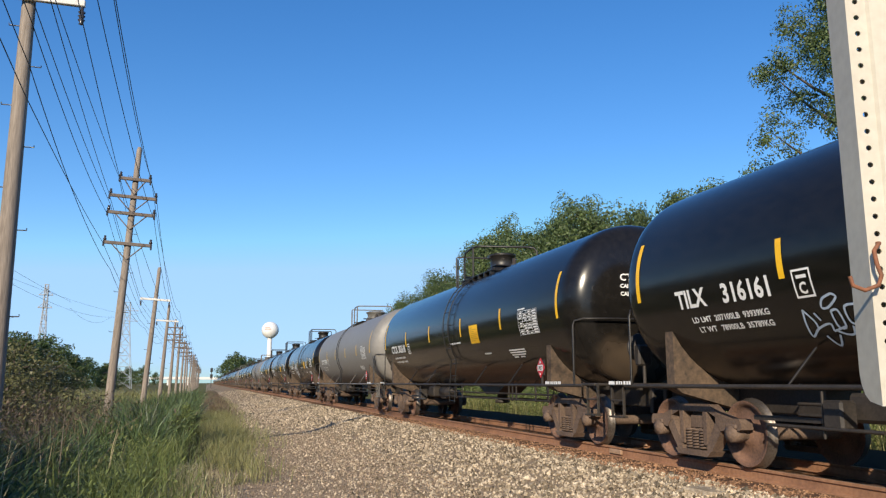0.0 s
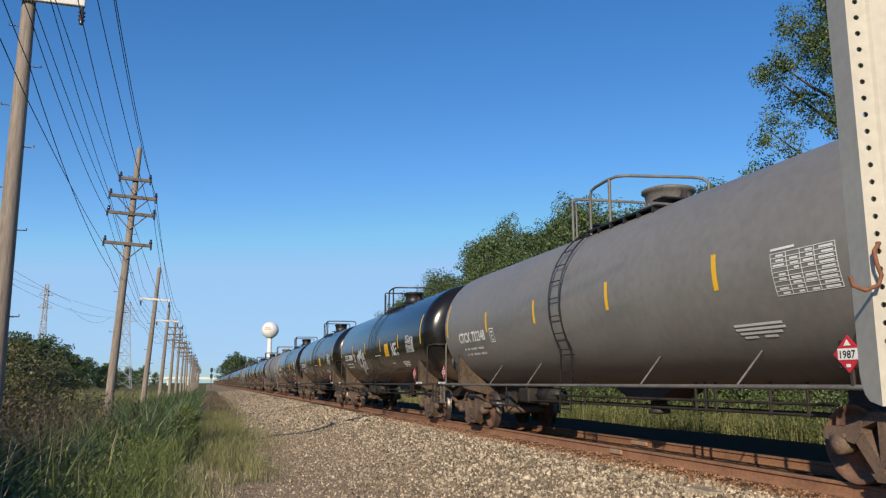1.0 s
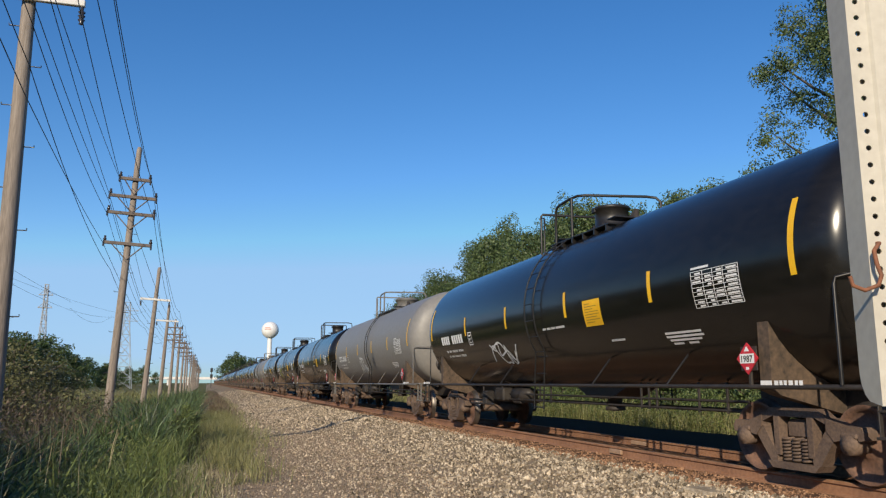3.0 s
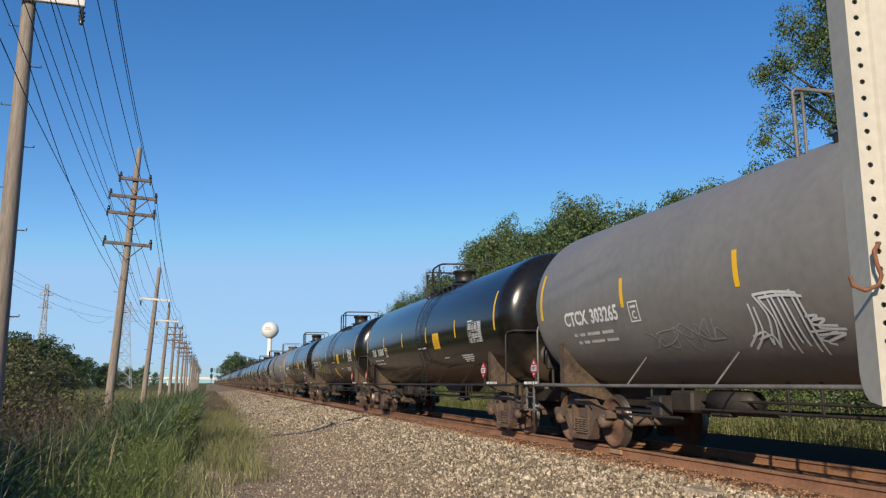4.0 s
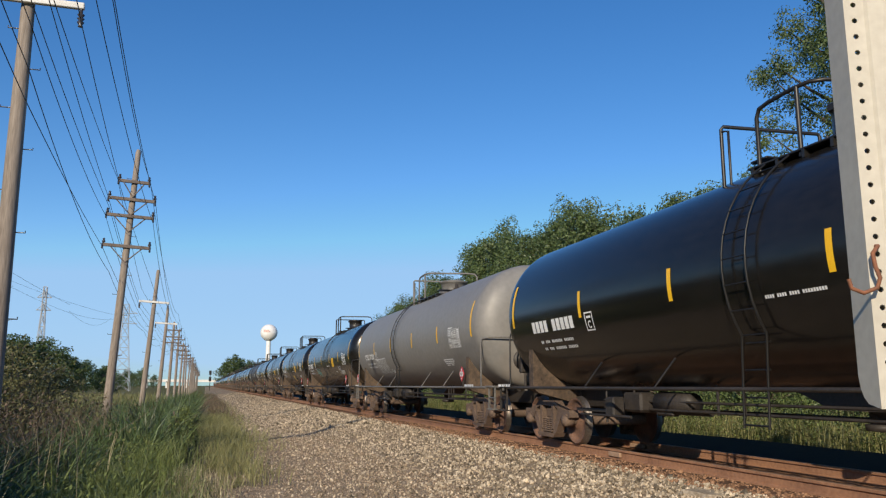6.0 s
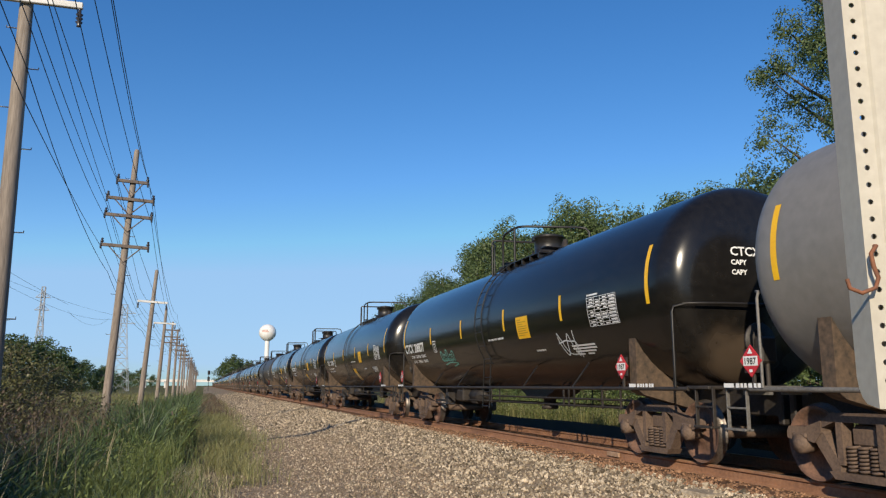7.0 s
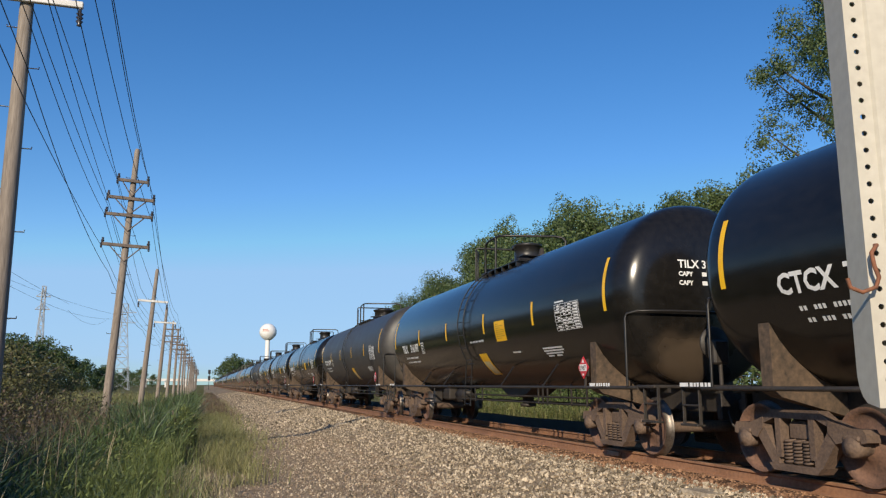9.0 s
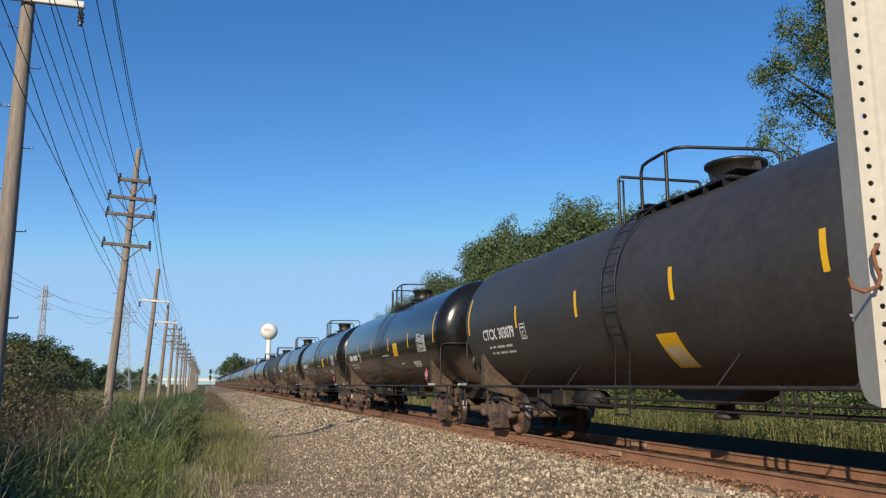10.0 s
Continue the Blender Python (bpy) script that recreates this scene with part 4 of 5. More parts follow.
for i in range(20):
    plant("bush", 16.3 + (i * 37 % 10) * .25, 8 + i * 2.6, 1.5 + (i * 13 % 7) * .16, i * 73, "low green bush behind the track", "bushes behind the track", "bush", category="bush")
for i in range(26):
    plant("far", -56 + (i * 5) % 9, -70 + i * 7.2, 11 + (i * 3) % 4, i * 83, "dark green tree at the far side of the weeds", "woods beyond the weeds", wide=1.15)
# unseen bushes left of the view, added to cast shade over the ditch weeds
for i, (x, y, h) in enumerate([(-7.4, 2.6, 4.2), (-7.2, 6.0, 5.2), (-6.2, 9.0, 3.6), (-6.2, 4.2, 4.6), (-6.4, 5.8, 4.0), (-5.0, 3.0, 3.8), (-4.7, 4.8, 3.4), (-5.6, 7.0, 3.6)]):
    plant("bush", x, y, h, i * 70, "tall leafy bush out of view, added to shade the ditch", "bushes beside the ditch", "bush", category="bush", wide=.72)
# woods beyond the weeds, on the poles' side
for i, (x, y, h) in enumerate([(-36, 140, 9.6), (-33, 150, 9.4), (-30.5, 146, 9.0), (-28, 152, 9.2), (-25, 150, 7.4), (-22.5, 152, 5.8), (-41, 140, 12), (-46, 135, 12), (-52, 140, 13), (-24, 175, 6), (-21, 180, 5), (-18, 170, 3.5),
                               (-50, 110, 12), (-55, 90, 13), (-52, 70, 12), (-54, 50, 13), (-50, 30, 12), (-54, 10, 13), (-50, -12, 12), (-54, -35, 13), (-48, -60, 12)]):
    plant("far", x, y, h + 1, i * 47, "dark green tree at the far side of the weeds", "woods beyond the weeds", wide=1.15)
for i in range(9):
    plant("far", -60 + i * 3.6 + (i % 3), 420 + (i * 31) % 90, 8 + i % 4, i * 61, "hazy dark tree on the horizon", "trees on the horizon")
for i, (x, y, h) in enumerate([(6, 425, 11), (9.5, 420, 14), (13.5, 430, 13), (18, 420, 12), (23, 410, 11)]):
    plant("far", x + 4, y, h * 1.2, i * 61, "dark round tree beside the distant track", "trees on the horizon")
# shrubs among the weeds
for i, (x, y, h, k) in enumerate([(-5.6, 21, 2.9, "shrub"), (-6.8, 25, 3.3, "shrub"), (-4.8, 17.5, 2.1, "shrub"), (-7.6, 28, 3.0, "bush"), (-8.0, 33, 2.6, "bush"), (-9.5, 38, 2.6, "bush"), (-5.2, 14.2, 2.0, "shrub"), (-4.9, 20, 2.4, "shrub"),
                                  (-5.6, 26, 2.6, "shrub"), (-6.4, 31, 2.3, "shrub"), (-5.0, 24, 3.4, "shrub"), (-4.4, 26, 2.8, "shrub"), (-5.3, 22, 3.2, "shrub")]):
    plant(k, x, y, h, i * 80, "scrubby yellow-green shrub among the weeds", "shrubs among the weeds", "shrub", category="shrub")


def blades(n, where, h0, h1, width, seed, lean=.25, parts=3):
    """Upright tapering blades; where(rnd) gives each one's foot."""
    rnd = random.Random(seed)
    s = Shape()
    for i in range(n):
        x, y = where(rnd)
        z = ground_z(x, y)
        h = rnd.uniform(h0, h1) * (1 + .45 * noise.noise((x * .8, y * .45, 11)))
        a, b = rnd.uniform(0, 6.28), rnd.uniform(0, 6.28)
        wx, wy = math.cos(a) * width / 2, math.sin(a) * width / 2
        lx, ly = math.cos(b) * lean * h * rnd.random(), math.sin(b) * lean * h * rnd.random()
        vs = []
        for j in range(parts):
            t = j / parts
            k = 1 - t * .5
            vs += [(x + lx * t * t - wx * k, y + ly * t * t - wy * k, z + h * t), (x + lx * t * t + wx * k, y + ly * t * t + wy * k, z + h * t)]
        vs.append((x + lx * 1.15, y + ly * 1.15, z + h * (1 - .1 * lean)))
        fs = [(2 * j, 2 * j + 1, 2 * j + 3, 2 * j + 2) for j in range(parts - 1)] + [(2 * parts - 2, 2 * parts - 1, 2 * parts)]
        s.add(vs, fs)
    return s


def marsh(rnd):
    y = 7.5 + 50 * rnd.random() ** 1.6
    edge = -2.1 if y < 11 else -1.5 if y < 14.5 else -.9 if y < 18 else -.45
    return edge - (abs(rnd.gauss(0, 2.6)) if rnd.random() < .75 else rnd.random() * 9), y


def verge(rnd):
    while True:
        y = 7 + 34 * rnd.random() ** 1.5
        x = rnd.gauss(-.75 if y < 13 else .25, .42)
        bare = 13 < y < 19 and -1.0 < x < .3
        if noise.noise((x * .9, y * .35, 7)) > (.25 if bare else -.15) - .1 * rnd.random():
            return x, y


def stuff(name, label, category, shape, material):
    return thing(name, pose(0, 0, 0), label, category, kind="stuff", shape=shape, material=material)


stuff("cattails", "dense dark green cattail blades in the ditch", "reeds", blades(26000, marsh, .6, 1.6, .026, 11, .8), M_CATTAIL)
stuff("verge_weeds", "pale green weeds along the gravel edge", "weeds", blades(14000, verge, .12, .55, .010, 12, .8), M_WEED)
def herbs(n, where, h0, h1, leaf, seed):
    """Low leafy plants: small leaves round upright stems."""
    rnd = random.Random(seed)
    s = Shape()
    for i in range(n):
        x, y = where(rnd)
        z, h = ground_z(x, y), rnd.uniform(h0, h1)
        lx, ly = rnd.gauss(0, .12), rnd.gauss(0, .12)
        for j in range(9):
            t = (j + 1) / 9
            a = j * 2.4 + rnd.random()
            c = Vector((x + lx * t, y + ly * t, z + h * t))
            d = Vector((math.cos(a), math.sin(a), rnd.uniform(-.4, 1.3))) * leaf * rnd.uniform(.7, 1.3)
            w = Vector((-math.sin(a), math.cos(a), rnd.uniform(-.8, .8))) * leaf * .25
            s.add([c, c + d * .5 + w, c + d, c + d * .5 - w], [(0, 1, 2, 3)])
    return s


stuff("leafy_weeds", "bright green leafy weeds at the ditch edge", "weeds", herbs(2600, lambda r: (r.gauss(-1.35, .4), 7.3 + 9 * r.random()), .25, .95, .045, 13), M_BRIGHT)
stuff("upright_weeds", "upright yellow-green weeds at the ditch edge", "weeds", blades(9000, lambda r: (r.gauss(-1.3, .42), 7.3 + 9.5 * r.random()), .25, .95, .012, 29, .6), M_BRIGHT)
stuff("seed_heads", "pale seeding grass at the gravel edge", "grass", blades(5000, lambda r: (r.gauss(-.35, .3), 7.3 + 7 * r.random()), .15, .45, .009, 30, .7), M_STALK)
stuff("ditch_weeds", "dark tangled blades under the cattails", "weeds", blades(9000, lambda r: (-1.5 - abs(r.gauss(0, 1.5)), 7.5 + 12 * r.random()), .25, .9, .022, 23, .9), M_CATTAIL)
stuff("broad_blades", "broad light green blades at the ditch", "weeds", blades(700, lambda r: (-1.5 - abs(r.gauss(0, .9)), 7.5 + 9 * r.random()), .5, 1.15, .04, 27, .7), M_BRIGHT)
stuff("thicket", "tangled dry brown thicket beside the cattails", "weeds", herbs(1800, lambda r: (r.gauss(-4.2, 1.0), r.uniform(11, 26)), .8, 2.0, .06, 24), M_DRY)
stuff("thicket_leaves", "olive leaves of the thicket beside the cattails", "weeds", herbs(3200, lambda r: (r.gauss(-4.0, 1.1), r.uniform(9.5, 26)), .5, 1.9, .06, 33), M_LEAF3)
stuff("ditch_leaves", "dark leafy undergrowth between the cattails", "weeds", herbs(3200, lambda r: (-1.7 - abs(r.gauss(0, 1.6)), 7.5 + 14 * r.random()), .3, 1.1, .055, 34), M_LEAF2)
plant("goldenrod", -.35, 19.5, 1.25, 20, "bright yellow-green goldenrod clump at the path edge", name="weed_clump", category="weed")
for i in range(26):
    plant("bush", 18.5 + (i * 7) % 4 * .7, 7 + i * 2.3, 3.4 + (i * 5) % 4 * .35, i * 50, "dense green bush behind the track", "bushes behind the track", "bush", category="bush")
stuff("back_weeds", "leafy green weeds in the grass behind the track", "weeds", herbs(4200, lambda r: (14.0 + abs(r.gauss(0, 1.2)), 5 + 45 * r.random()), .3, 1.25, .07, 31), M_BRIGHT)
for i in range(34):
    plant("far", 27 + (i * 7) % 5, 12 + i * 3.2, 4.5 + (i * 5) % 3 * .5, i * 50, "dense green thicket tree behind the track", "thicket behind the track", wide=.8)
stuff("path_grass", "grass tufts growing along the path", "grass", blades(9000, lambda r: (r.gauss(.75, .24) if r.random() < .85 else r.gauss(1.5, .3), 20 + 60 * r.random() ** 1.4), .1, .42, .012, 14, .8), M_WEED)
stuff("dry_stems", "dry brown stems in the thicket", "weeds", blades(5000, lambda r: (r.gauss(-3.9, .9), r.uniform(9, 26)), .8, 2.1, .012, 15, .6), M_DRY)
stuff("pale_stalks", "dry pale stalks among the cattails", "weeds", blades(110, lambda r: (-1.2 - abs(r.gauss(0, 1.4)), 7.5 + 9 * r.random() ** 1.2), .9, 1.5, .013, 16, .25), M_STALK)
stuff("field_grass", "tan and green grass beyond the ditch", "grass", blades(12000, lambda r: (-5 - 30 * r.random(), 40 + 90 * r.random()), .5, 1.3, .06, 17, .4), M_WEED)
stuff("far_grass", "sunlit tall grass behind the track", "grass", blades(10000, lambda r: (14.2 + abs(r.gauss(0, 1.3)), 5 + 60 * r.random() ** 1.3), .4, 1.0, .02, 18, .4), M_WEED)


# ---- ballast stones ----
M_GRIT = mat("brown_grit", (0.33, 0.25, 0.17), (0.17, 0.12, 0.08), rough=0.95, big=3, fine=30, bump=0.3, spread=0.55, island=True)

def stones(n, where, s0, s1, seed):
    rnd = random.Random(seed)
    s = Shape()
    fs = [(0, 2, 4), (2, 1, 4), (1, 3, 4), (3, 0, 4), (2, 0, 5), (1, 2, 5), (3, 1, 5), (0, 3, 5)]
    for i in range(n):
        x, y = where(rnd)
        r = rnd.uniform(s0, s1) * (1.7 if rnd.random() < .06 else 1) * (.55 + .45 * min(1, max(0, x - .5) / 3.5))
        c = Vector((x, y, ground_z(x, y) + .03 + r * .25))
        e = Euler((rnd.uniform(0, 6), rnd.uniform(0, 6), rnd.uniform(0, 6))).to_matrix()
        vs = [c + e @ Vector(p) * r for p in ((rnd.uniform(.7, 1.2), 0, .2), (-rnd.uniform(.7, 1.2), .1, 0), (.1, rnd.uniform(.6, 1), 0), (0, -rnd.uniform(.6, 1), .1), (0, .1, rnd.uniform(.4, .8)), (.1, 0, -rnd.uniform(.4, .8)))]
        s.add(vs, fs)
    return s


stuff("ballast_stones", "pale broken limestone ballast on the slope", "ballast", stones(40000, lambda r: (.1 + 6.45 * r.random() ** .62, 7 + 60 * r.random() ** 1.8), .015, .042, 21), M_STONE)
stuff("path_grit", "small brown gravel on the path", "gravel", stones(20000, lambda r: (-.2 + 4.0 * r.random(), 7 + 18 * r.random() ** 1.3), .012, .026, 28), M_GRIT)
stuff("path_stones", "pale tan stones on the far stretch of the path", "gravel", stones(9000, lambda r: (.2 + 6.2 * r.random(), 28 + 120 * r.random() ** 1.5), .03, .07, 25), M_STONE)
stuff("dry_path_grass", "dry reddish grass along the far path", "grass", blades(6000, lambda r: (r.gauss(.7, .35), 38 + 90 * r.random()), .15, .55, .03, 26, .6), M_DRY)
stuff("rusty_stones", "rust-stained ballast stones beside the rail", "ballast", stones(9000, lambda r: (6.35 + 1.3 * r.random() ** 1.5, 5 + 30 * r.random() ** 1.5), .015, .03, 22), M_RUSTSTONE)

# ---- utility poles ----
POLE_X, POLE_Y, POLE_STEP = -3.68, 15.6, 17.4
LEANS = (-.5, 2.4, 3.0, 2.3, 1.4, 1.0, 1.6, .8)


def pole_thing(i, y, height, arms, white=False):
    lean = LEANS[i % len(LEANS)]
    label = "weathered timber utility pole with %s crossarm%s" % ("one white" if white else "several grey", "" if white else "s")
    root = thing("utility_pole", pose(POLE_X + (.06 if i == 0 else 0), y, -1.0, 0, lean, 0), label, "utility pole", "utility poles along the track")
    h = height + 1.0
    r0 = .18
    part("shaft", Shape().tube([(0, 0, -.3), (0, 0, h * .5), (0, 0, h - .12), (0, 0, h)], .1, 14, radii=[r0, r0 * .8, r0 * .6, r0 * .4]), M_WOOD, root)
    for z, w in arms:
        arm = part("crossarm", Shape().box((0, -.16, z + 1), (w, .10, .13), .012), M_WHITEARM if white else M_ARM, root)
        if not white:
            for sx in (-1, 1):
                part("brace", Shape().tube([(sx * w * .32, -.16, z + .95), (0, -.13, z + .35)], .025, 6), M_ARM, arm)
        for sx in (-1, 1):
            if white:
                ins = Shape().lathe([(-.38, .002), (-.36, .05), (-.33, .03), (-.27, .07), (-.25, .03), (-.19, .07), (-.17, .03), (-.11, .07), (-.09, .03), (0, .03)], (sx * (w / 2 - .05), -.16, z + .93), "z", 10)
            else:
                ins = Shape().lathe([(-.12, .03), (0, .03), (.02, .07), (.08, .06), (.1, .04), (.17, .05), (.2, .002)], (sx * (w / 2 - .06), -.16, z + 1.08), "z", 10)
                ins.box((sx * (w / 2 - .03), -.16, z + .95), (.07, .14, .24), .02)
            part("insulator", ins, M_INSUL, arm)
    for j in range(int(h * 1.1)):
        zz = 2.5 + j * .8
        if zz < h - 1.2:
            sx = 1 if j % 2 else -1
            part("climbing_step", Shape().tube([(sx * r0 * .6, 0, zz), (sx * (r0 + .13), 0, zz), (sx * (r0 + .13), 0, zz + .04)], .012, 5), M_INSUL, root)
    return root


ARMS2 = ((9.35, 1.25), (8.6, 1.85), (7.9, 1.85), (6.65, 1.85))
N_POLES = 22
for i in range(N_POLES):
    y = POLE_Y + POLE_STEP * i
    if i in (0, 2, 3):
        pole_thing(i, y, {0: 10.6, 2: 8.23, 3: 7.52}[i], ((8.44 if i == 0 else 6.19, 2.05 if i == 0 else 1.75),), True)
    else:
        pole_thing(i, y, {1: 10.77}.get(i, 7.3 + (i % 3) * .4), ARMS2 if i == 1 else ((6.8, 1.6), (6.1, 1.75), (5.5, 1.75)))


def wire(pts, sag, r, label="dark overhead wire strung between the poles"):
    """A wire hung from point to point."""
    line = []
    for a, b in zip(pts, pts[1:]):
        for j in range(12):
            t = j / 12
            line.append((a[0] + (b[0] - a[0]) * t, a[1] + (b[1] - a[1]) * t, a[2] + (b[2] - a[2]) * t - sag * 4 * t * (1 - t)))
    line.append(pts[-1])
    thing("power_line", pose(0, 0, 0), label, "power line", "wires on the utility poles", shape=Shape().tube(line, r, 5), material=M_WIRE)


# each wire: its places on the first two poles and on those beyond, and its sag
for (x1, z1), (x2, z2), (x3, z3), sag in (
        ((-2.68, 8.0), (-3.55, 8.45), (-3.0, 6.1), .10), ((-3.16, 8.31), (-3.91, 9.48), (-4.1, 7.0), .10), ((-3.25, 8.29), (-4.22, 8.72), (-4.2, 6.3), .10),
        ((-3.55, 8.25), (-4.15, 8.3), (-4.15, 5.9), .15), ((-3.56, 7.88), (-4.26, 7.93), (-4.2, 5.6), .25), ((-3.55, 7.06), (-3.95, 5.6), (-3.8, 4.4), .40),
        ((-3.56, 6.45), (-4.31, 6.68), (-4.2, 5.0), .10), ((-2.47, 8.58), (-2.43, 7.7), (-2.5, 5.8), .30), ((-2.17, 8.62), (-2.64, 9.42), (-2.5, 7.0), .35), ((-2.14, 8.64), (-2.39, 8.6), (-2.45, 6.3), .30)):
    pts = [(2 * x1 - x2, POLE_Y - POLE_STEP, 2 * z1 - z2 + 1.2), (x1, POLE_Y - .16, z1), (x2, POLE_Y + POLE_STEP, z2)]
    wire(pts + [(x3, POLE_Y + POLE_STEP * i, z3) for i in range(2, 18)], sag, .010)


# ---- lattice towers, far off ----
def lattice_tower(x, y, h, w):
    root = thing("transmission_tower", pose(x, y, -1), "grey steel lattice transmission tower beyond the trees", "transmission tower", "transmission towers")
    legs = [[(sx * w, sy * w, 0), (sx * w * .35, sy * w * .35, h * .75), (sx * w * .3, sy * w * .3, h)] for sx in (-1, 1) for sy in (-1, 1)]
    for p in legs:
        part("leg", Shape().tube(p, .09, 5), M_LATTICE, root)
    s = Shape()
    n = 8
    for j in range(n):
        z0, z1 = h * j / n, h * (j + 1) / n
        k0, k1 = (w * (1 - .65 * min(1, z / (h * .75))) for z in (z0, z1))
        for sy in (-1, 1):
            s.tube([(-k0, sy * k0, z0), (k1, sy * k1, z1)], .06, 4).tube([(k0, sy * k0, z0), (-k1, sy * k1, z1)], .06, 4)
            s.tube([(-k1, sy * k1, z1), (k1, sy * k1, z1)], .06, 4)
    part("bracing", s, M_LATTICE, root)
    for z in (h * .78, h * .9):
        part("arm", Shape().tube([(-w * 1.3, 0, z), (w * 1.3, 0, z)], .12, 4).tube([(-w * 1.3, 0, z), (0, 0, z + 1.4)], .07, 4).tube([(w * 1.3, 0, z), (0, 0, z + 1.4)], .07, 4), M_LATTICE, root)
    return root


lattice_tower(-37.5, 200, 25, 1.2)
lattice_tower(-29, 300, 31, 3.0)

# ---- water tower, signal, overpass ----
wt = thing("water_tower", pose(51.6, 700, -1), "white ball-shaped water tower on a slim stem", "water tower")
bulb = part("bulb", Shape().lathe([(-7.4, 2.0), (-7.0, 3.2), (-5.6, 5.0), (-3.6, 6.7), (-1.2, 7.5), (1.2, 7.45), (3.6, 6.6), (5.6, 4.9), (6.9, 2.6), (7.3, .01)], (0, 0, 48.7), "z", 32), M_TOWER, wt)
part("stem", Shape().lathe([(0, 5.5), (4, 3.2), (9, 2.2), (41.5, 2.0)], (0, 0, 0), "z", 20), M_TOWER, wt)
s = Shape()
for j, (w, z) in enumerate(((3.2, 49.8), (3.8, 48.5))):
    n = 6
    vs = [(math.sin(a) * 7.56, -math.cos(a) * 7.56, zz) for zz in (z, z + .9) for a in [-.75 + w / 7.5 * i / n * 1.6 for i in range(n + 1)]]
    s.add(vs, [(i, i + 1, n + 2 + i, n + 1 + i) for i in range(n)])
part("emblem", s, M_EMBLEM, bulb)

sg = thing("railway_signal", pose(1.25, 250, -.6), "black railway signal heads on a tall mast", "railway signal")
part("mast", Shape().tube([(0, 0, 0), (0, 0, 5.8)], .09, 8), M_FRAME, sg)
for z in (3.7, 5.6):
    h = part("signal_head", Shape().box((0, 0, z), (.75, .12, 1.3), .1), M_INK, sg)
    part("visor", Shape().tube([(0, -.05, z + .2), (0, -.35, z + .2)], .14, 10), M_INK, h)

ov = thing("overpass", pose(-8, 620, 0), "pale concrete road overpass across the distant track", "bridge")
part("deck", Shape().box((0, 0, 4.2), (90, 9, 1.3), .1), M_CONCRETE, ov)
part("parapet", Shape().box((0, -4.4, 5.1), (90, .3, .7), .05), M_CONCRETE, ov)
for x in (-34, -20, -6, 30):
    part("pier", Shape().box((x, 0, 1.4), (1.2, 7, 4.6), .1), M_CONCRETE, ov)

dead = Shape()
rnd = random.Random(9)
for j in range(26):
    a = rnd.uniform(-.9, 1.2)
    p0 = Vector((rnd.uniform(-.1, .1), rnd.uniform(-.3, .3), 3.2 + rnd.random() * 2.0))
    p1 = p0 + Vector((rnd.uniform(-.6, .75), rnd.uniform(-.4, .4), rnd.uniform(.1, .7)))
    dead.tube([p0, p0.lerp(p1, .5) + Vector((0, 0, .06)), p1], .01, 4, radii=[.014, .009, .004])
dt = thing("dead_tree", pose(-6.2, 25, -1.0), "bare grey dead tree among the shrubs", "tree")
part("trunk", Shape().tube([(0, 0, -.2), (.05, 0, 3), (-.05, 0, 5.6)], .05, 6, radii=[.09, .05, .01]), M_BARK, dt)
part("twigs", dead, M_BARK, dt)

slab = thing("stone_slab", pose(6.1, 8.55, -.27, 2, 3, 12), "flat pale stone slab lying on the ballast", "stone", shape=Shape().box((0, 0, .05), (.55, .5, .12), .03), material=M_STONE)

wires_far = [((-60, 60, 40), (-37, 200, 20)), ((-57, 60, 42), (-32, 200, 20)), ((-58, 90, 30), (-32, 300, 26)), ((-32, 200, 18.5), (-34, 300, 25)), ((-37, 200, 20), (-23, 300, 27))]
for a, b in wires_far:
    wire([a, b], 3.0, .03, "thin transmission cable between the lattice towers")


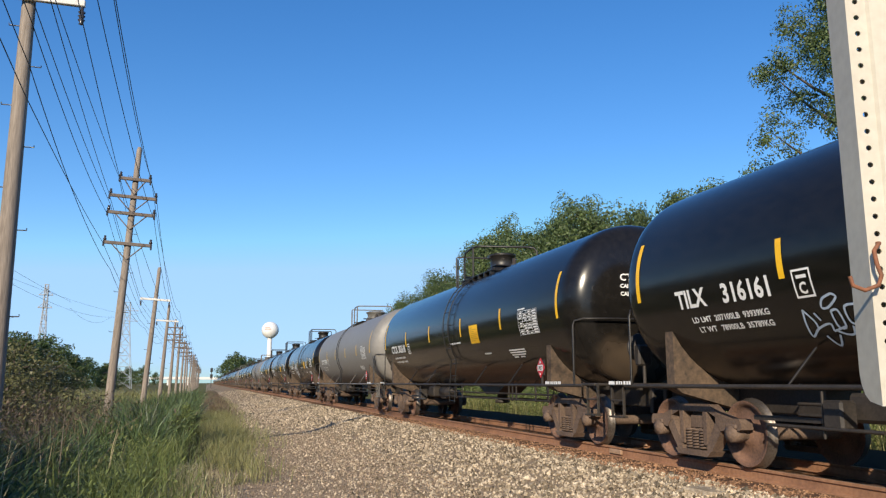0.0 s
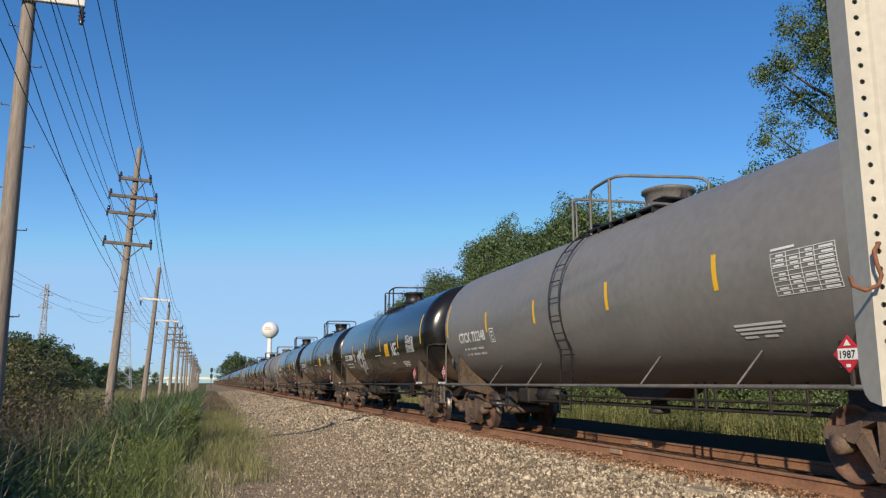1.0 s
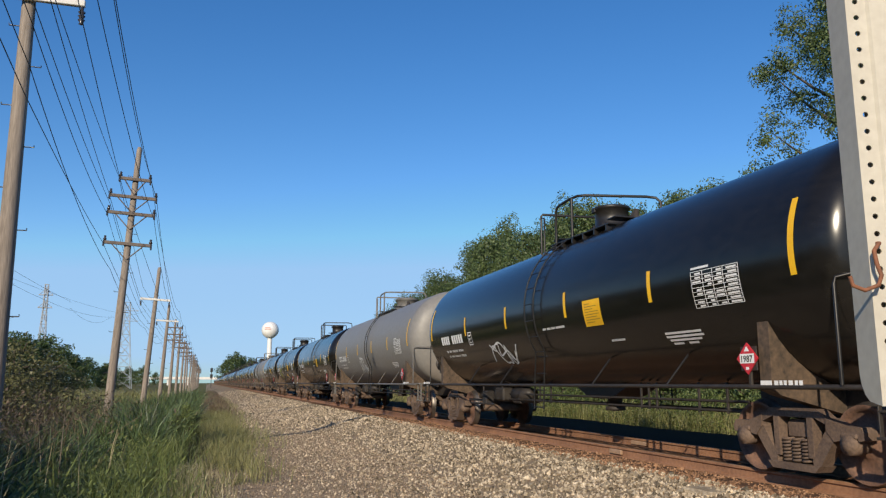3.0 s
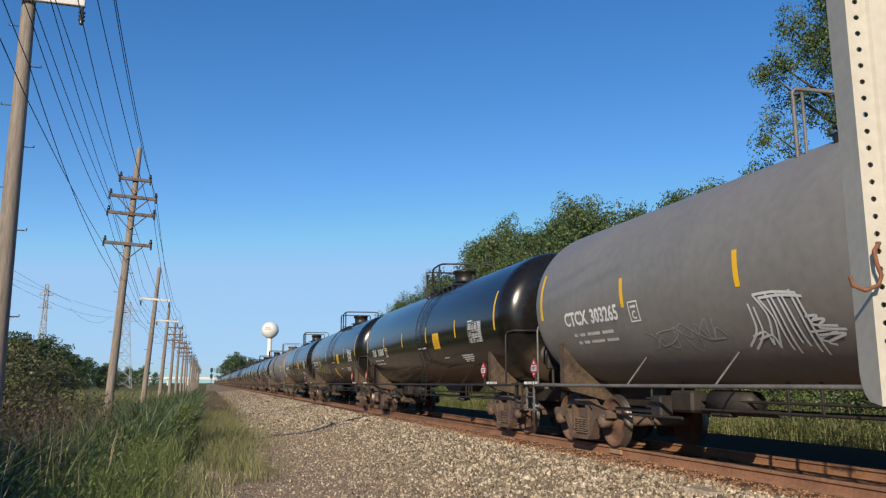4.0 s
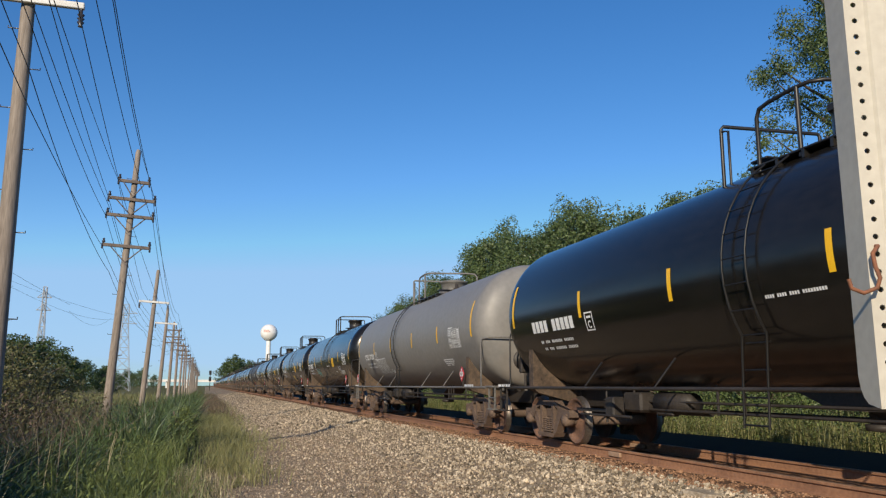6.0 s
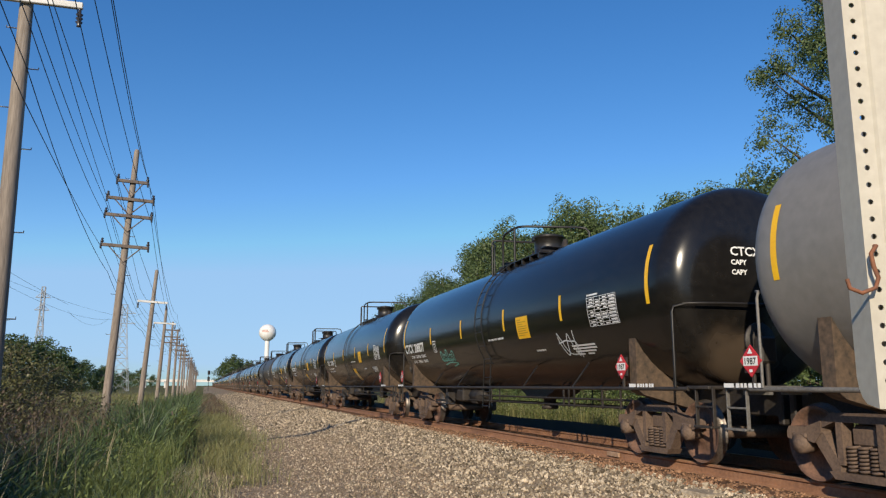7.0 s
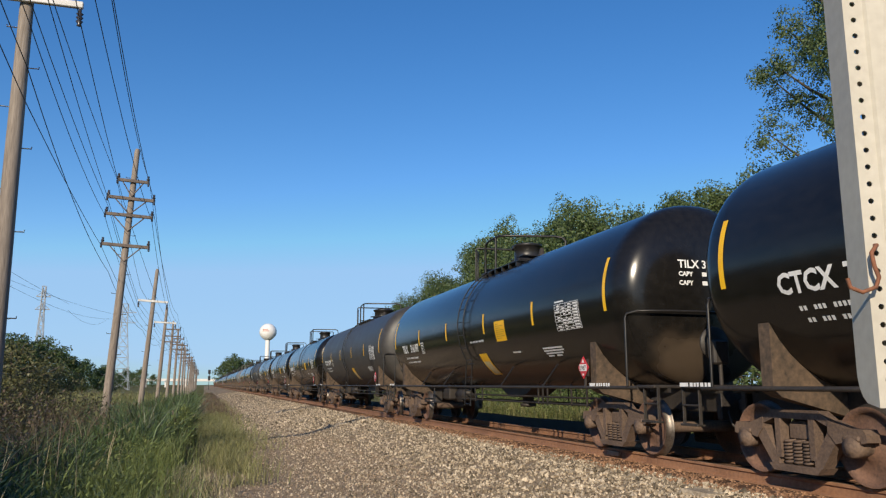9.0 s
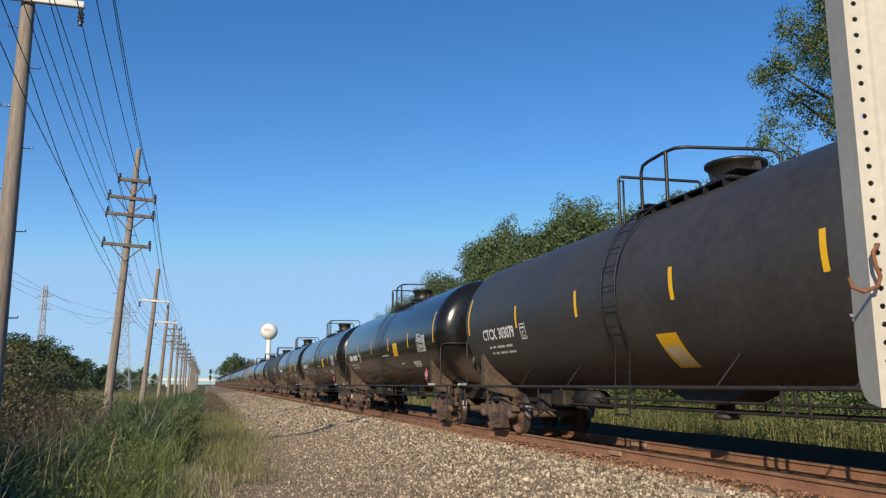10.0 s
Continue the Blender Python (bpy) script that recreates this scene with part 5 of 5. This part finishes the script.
# ---- perforated post beside the camera ----
def perforated_post():
    """A folded steel post: a narrow side, a flange with a row of holes and a raised web; it is bolted to a stub in the ground."""
    root = thing("sign_post", pose(.889, .85, 0, 0, 0, -20), "pale perforated steel post with a rusty hook", "post")
    cx, cy, z0, z1, depth, strip = 0.0, 0.0, 1.098, 2.5, .058, .029
    s = Shape()
    # narrow side with its rounded lower end
    low = [(cy + depth, z0 + .045), (cy + depth - .004, z0 + .028), (cy + depth - .012, z0 + .015), (cy + depth - .024, z0 + .006), (cy, z0)]
    s.extrude([(cy, z1), (cy + depth, z1)] + low, "x", cx, cx + .003)
    part("side", s, M_GALV, root)
    # flange: one square with a round hole for each inch
    s, pitch, hr = Shape(), .0254, .0042
    n = int((z1 - z0) / pitch)
    for i in range(n):
        zc = z0 + pitch * (i + .5)
        outer = [(strip, .5), (strip, 1), (strip / 2, 1), (0.003, 1), (0.003, .5), (0.003, 0), (strip / 2, 0), (strip, 0)]
        vs = [(cx + u, cy, zc + (w - .5) * pitch) for u, w in outer]
        ring = [(cx + .0145 + hr * math.cos(k * math.pi / 4), zc + hr * math.sin(k * math.pi / 4)) for k in range(8)]
        vs += [(x, cy, z) for x, z in ring] + [(x, cy + .003, z) for x, z in ring]
        fs = [(k, 8 + k, 8 + (k + 1) % 8, (k + 1) % 8) for k in range(8)] + [(8 + k, 16 + k, 16 + (k + 1) % 8, 8 + (k + 1) % 8) for k in range(8)]
        s.add(vs, fs)
    me = s.mesh("flange", M_GALV)
    bm = bmesh.new()
    bm.from_mesh(me)
    bmesh.ops.remove_doubles(bm, verts=bm.verts, dist=1e-5)
    bm.to_mesh(me)
    bm.free()
    part("flange", me, None, root)
    part("web", Shape().box((cx + strip + .045, cy + .016, (z0 + z1) / 2), (.09, .040, z1 - z0), .004), M_GALV, root)
    part("back", Shape().box((cx + .017, cy + depth, (z0 + z1) / 2 + .04), (.028, .003, z1 - z0 - .09)), M_GALV, root)
    part("stub", Shape().box((.135, .035, .5), (.05, .05, 2.2), .006), M_GALV, root)
    pts = [(.0145, .006, 1.326), (.012, -.008, 1.324), (0, -.016, 1.312), (.0, -.02, 1.293), (.005, -.02, 1.277), (.0, -.02, 1.263), (-.018, -.018, 1.256), (-.033, -.016, 1.263), (-.036, -.016, 1.276)]
    part("hook", Shape().tube(pts, .0030, 10), M_HOOK, root, "rusty bent steel hook")
    return root


perforated_post()

# ---- ties under the rails ----
tie_mesh = Shape().box((0, 0, -.215), (2.6, .23, .09), .012).mesh("tie", M_TIE)
for i in range(260):
    part("tie", tie_mesh, None, track, at=pose(0, -6 + i * .53, 0, 0, 0, (i * 37 % 7 - 3) * .25))
s = Shape()
for i in range(1100):
    s.box((0, -6 + (260 + i) * .53, -.215), (2.6, .23, .09))
tagged(part("far_ties", s, M_TIE, track), kind="stuff")


# small surges of the train against its mean speed: seconds, metres
SURGE = ((0.0, .08), (0.5, .05), (1.0, -.1), (1.5, .3), (2.0, .12), (2.5, .06), (4.0, -.15), (4.5, .1), (5.0, .03), (5.5, .03), (7.0, 0), (7.5, .03), (8.0, .12), (8.5, .22), (9.0, .5), (9.5, .25), (10.0, .05))


def motions():
    """The train rolls past at an almost steady speed; the wheels of the cars that come near turn as fast as rows allow."""
    for car, y in TRAIN:
        walk(car, [(t, pose(TRACK_X, y - SPEED * t - e, 0)) for t, e in SURGE])
    for car, y in TRAIN[:16]:
        for wheel in [o for o in car.children_recursive if o.name.startswith("wheel")]:
            x, dy, z = wheel.location
            walk(wheel, [(i / FPS, pose(x, dy, z, 84.0 * i) @ pose(0, 0, 0, 0, 0, 0 if x < 0 else 180)) for i in range(301)])


motions()
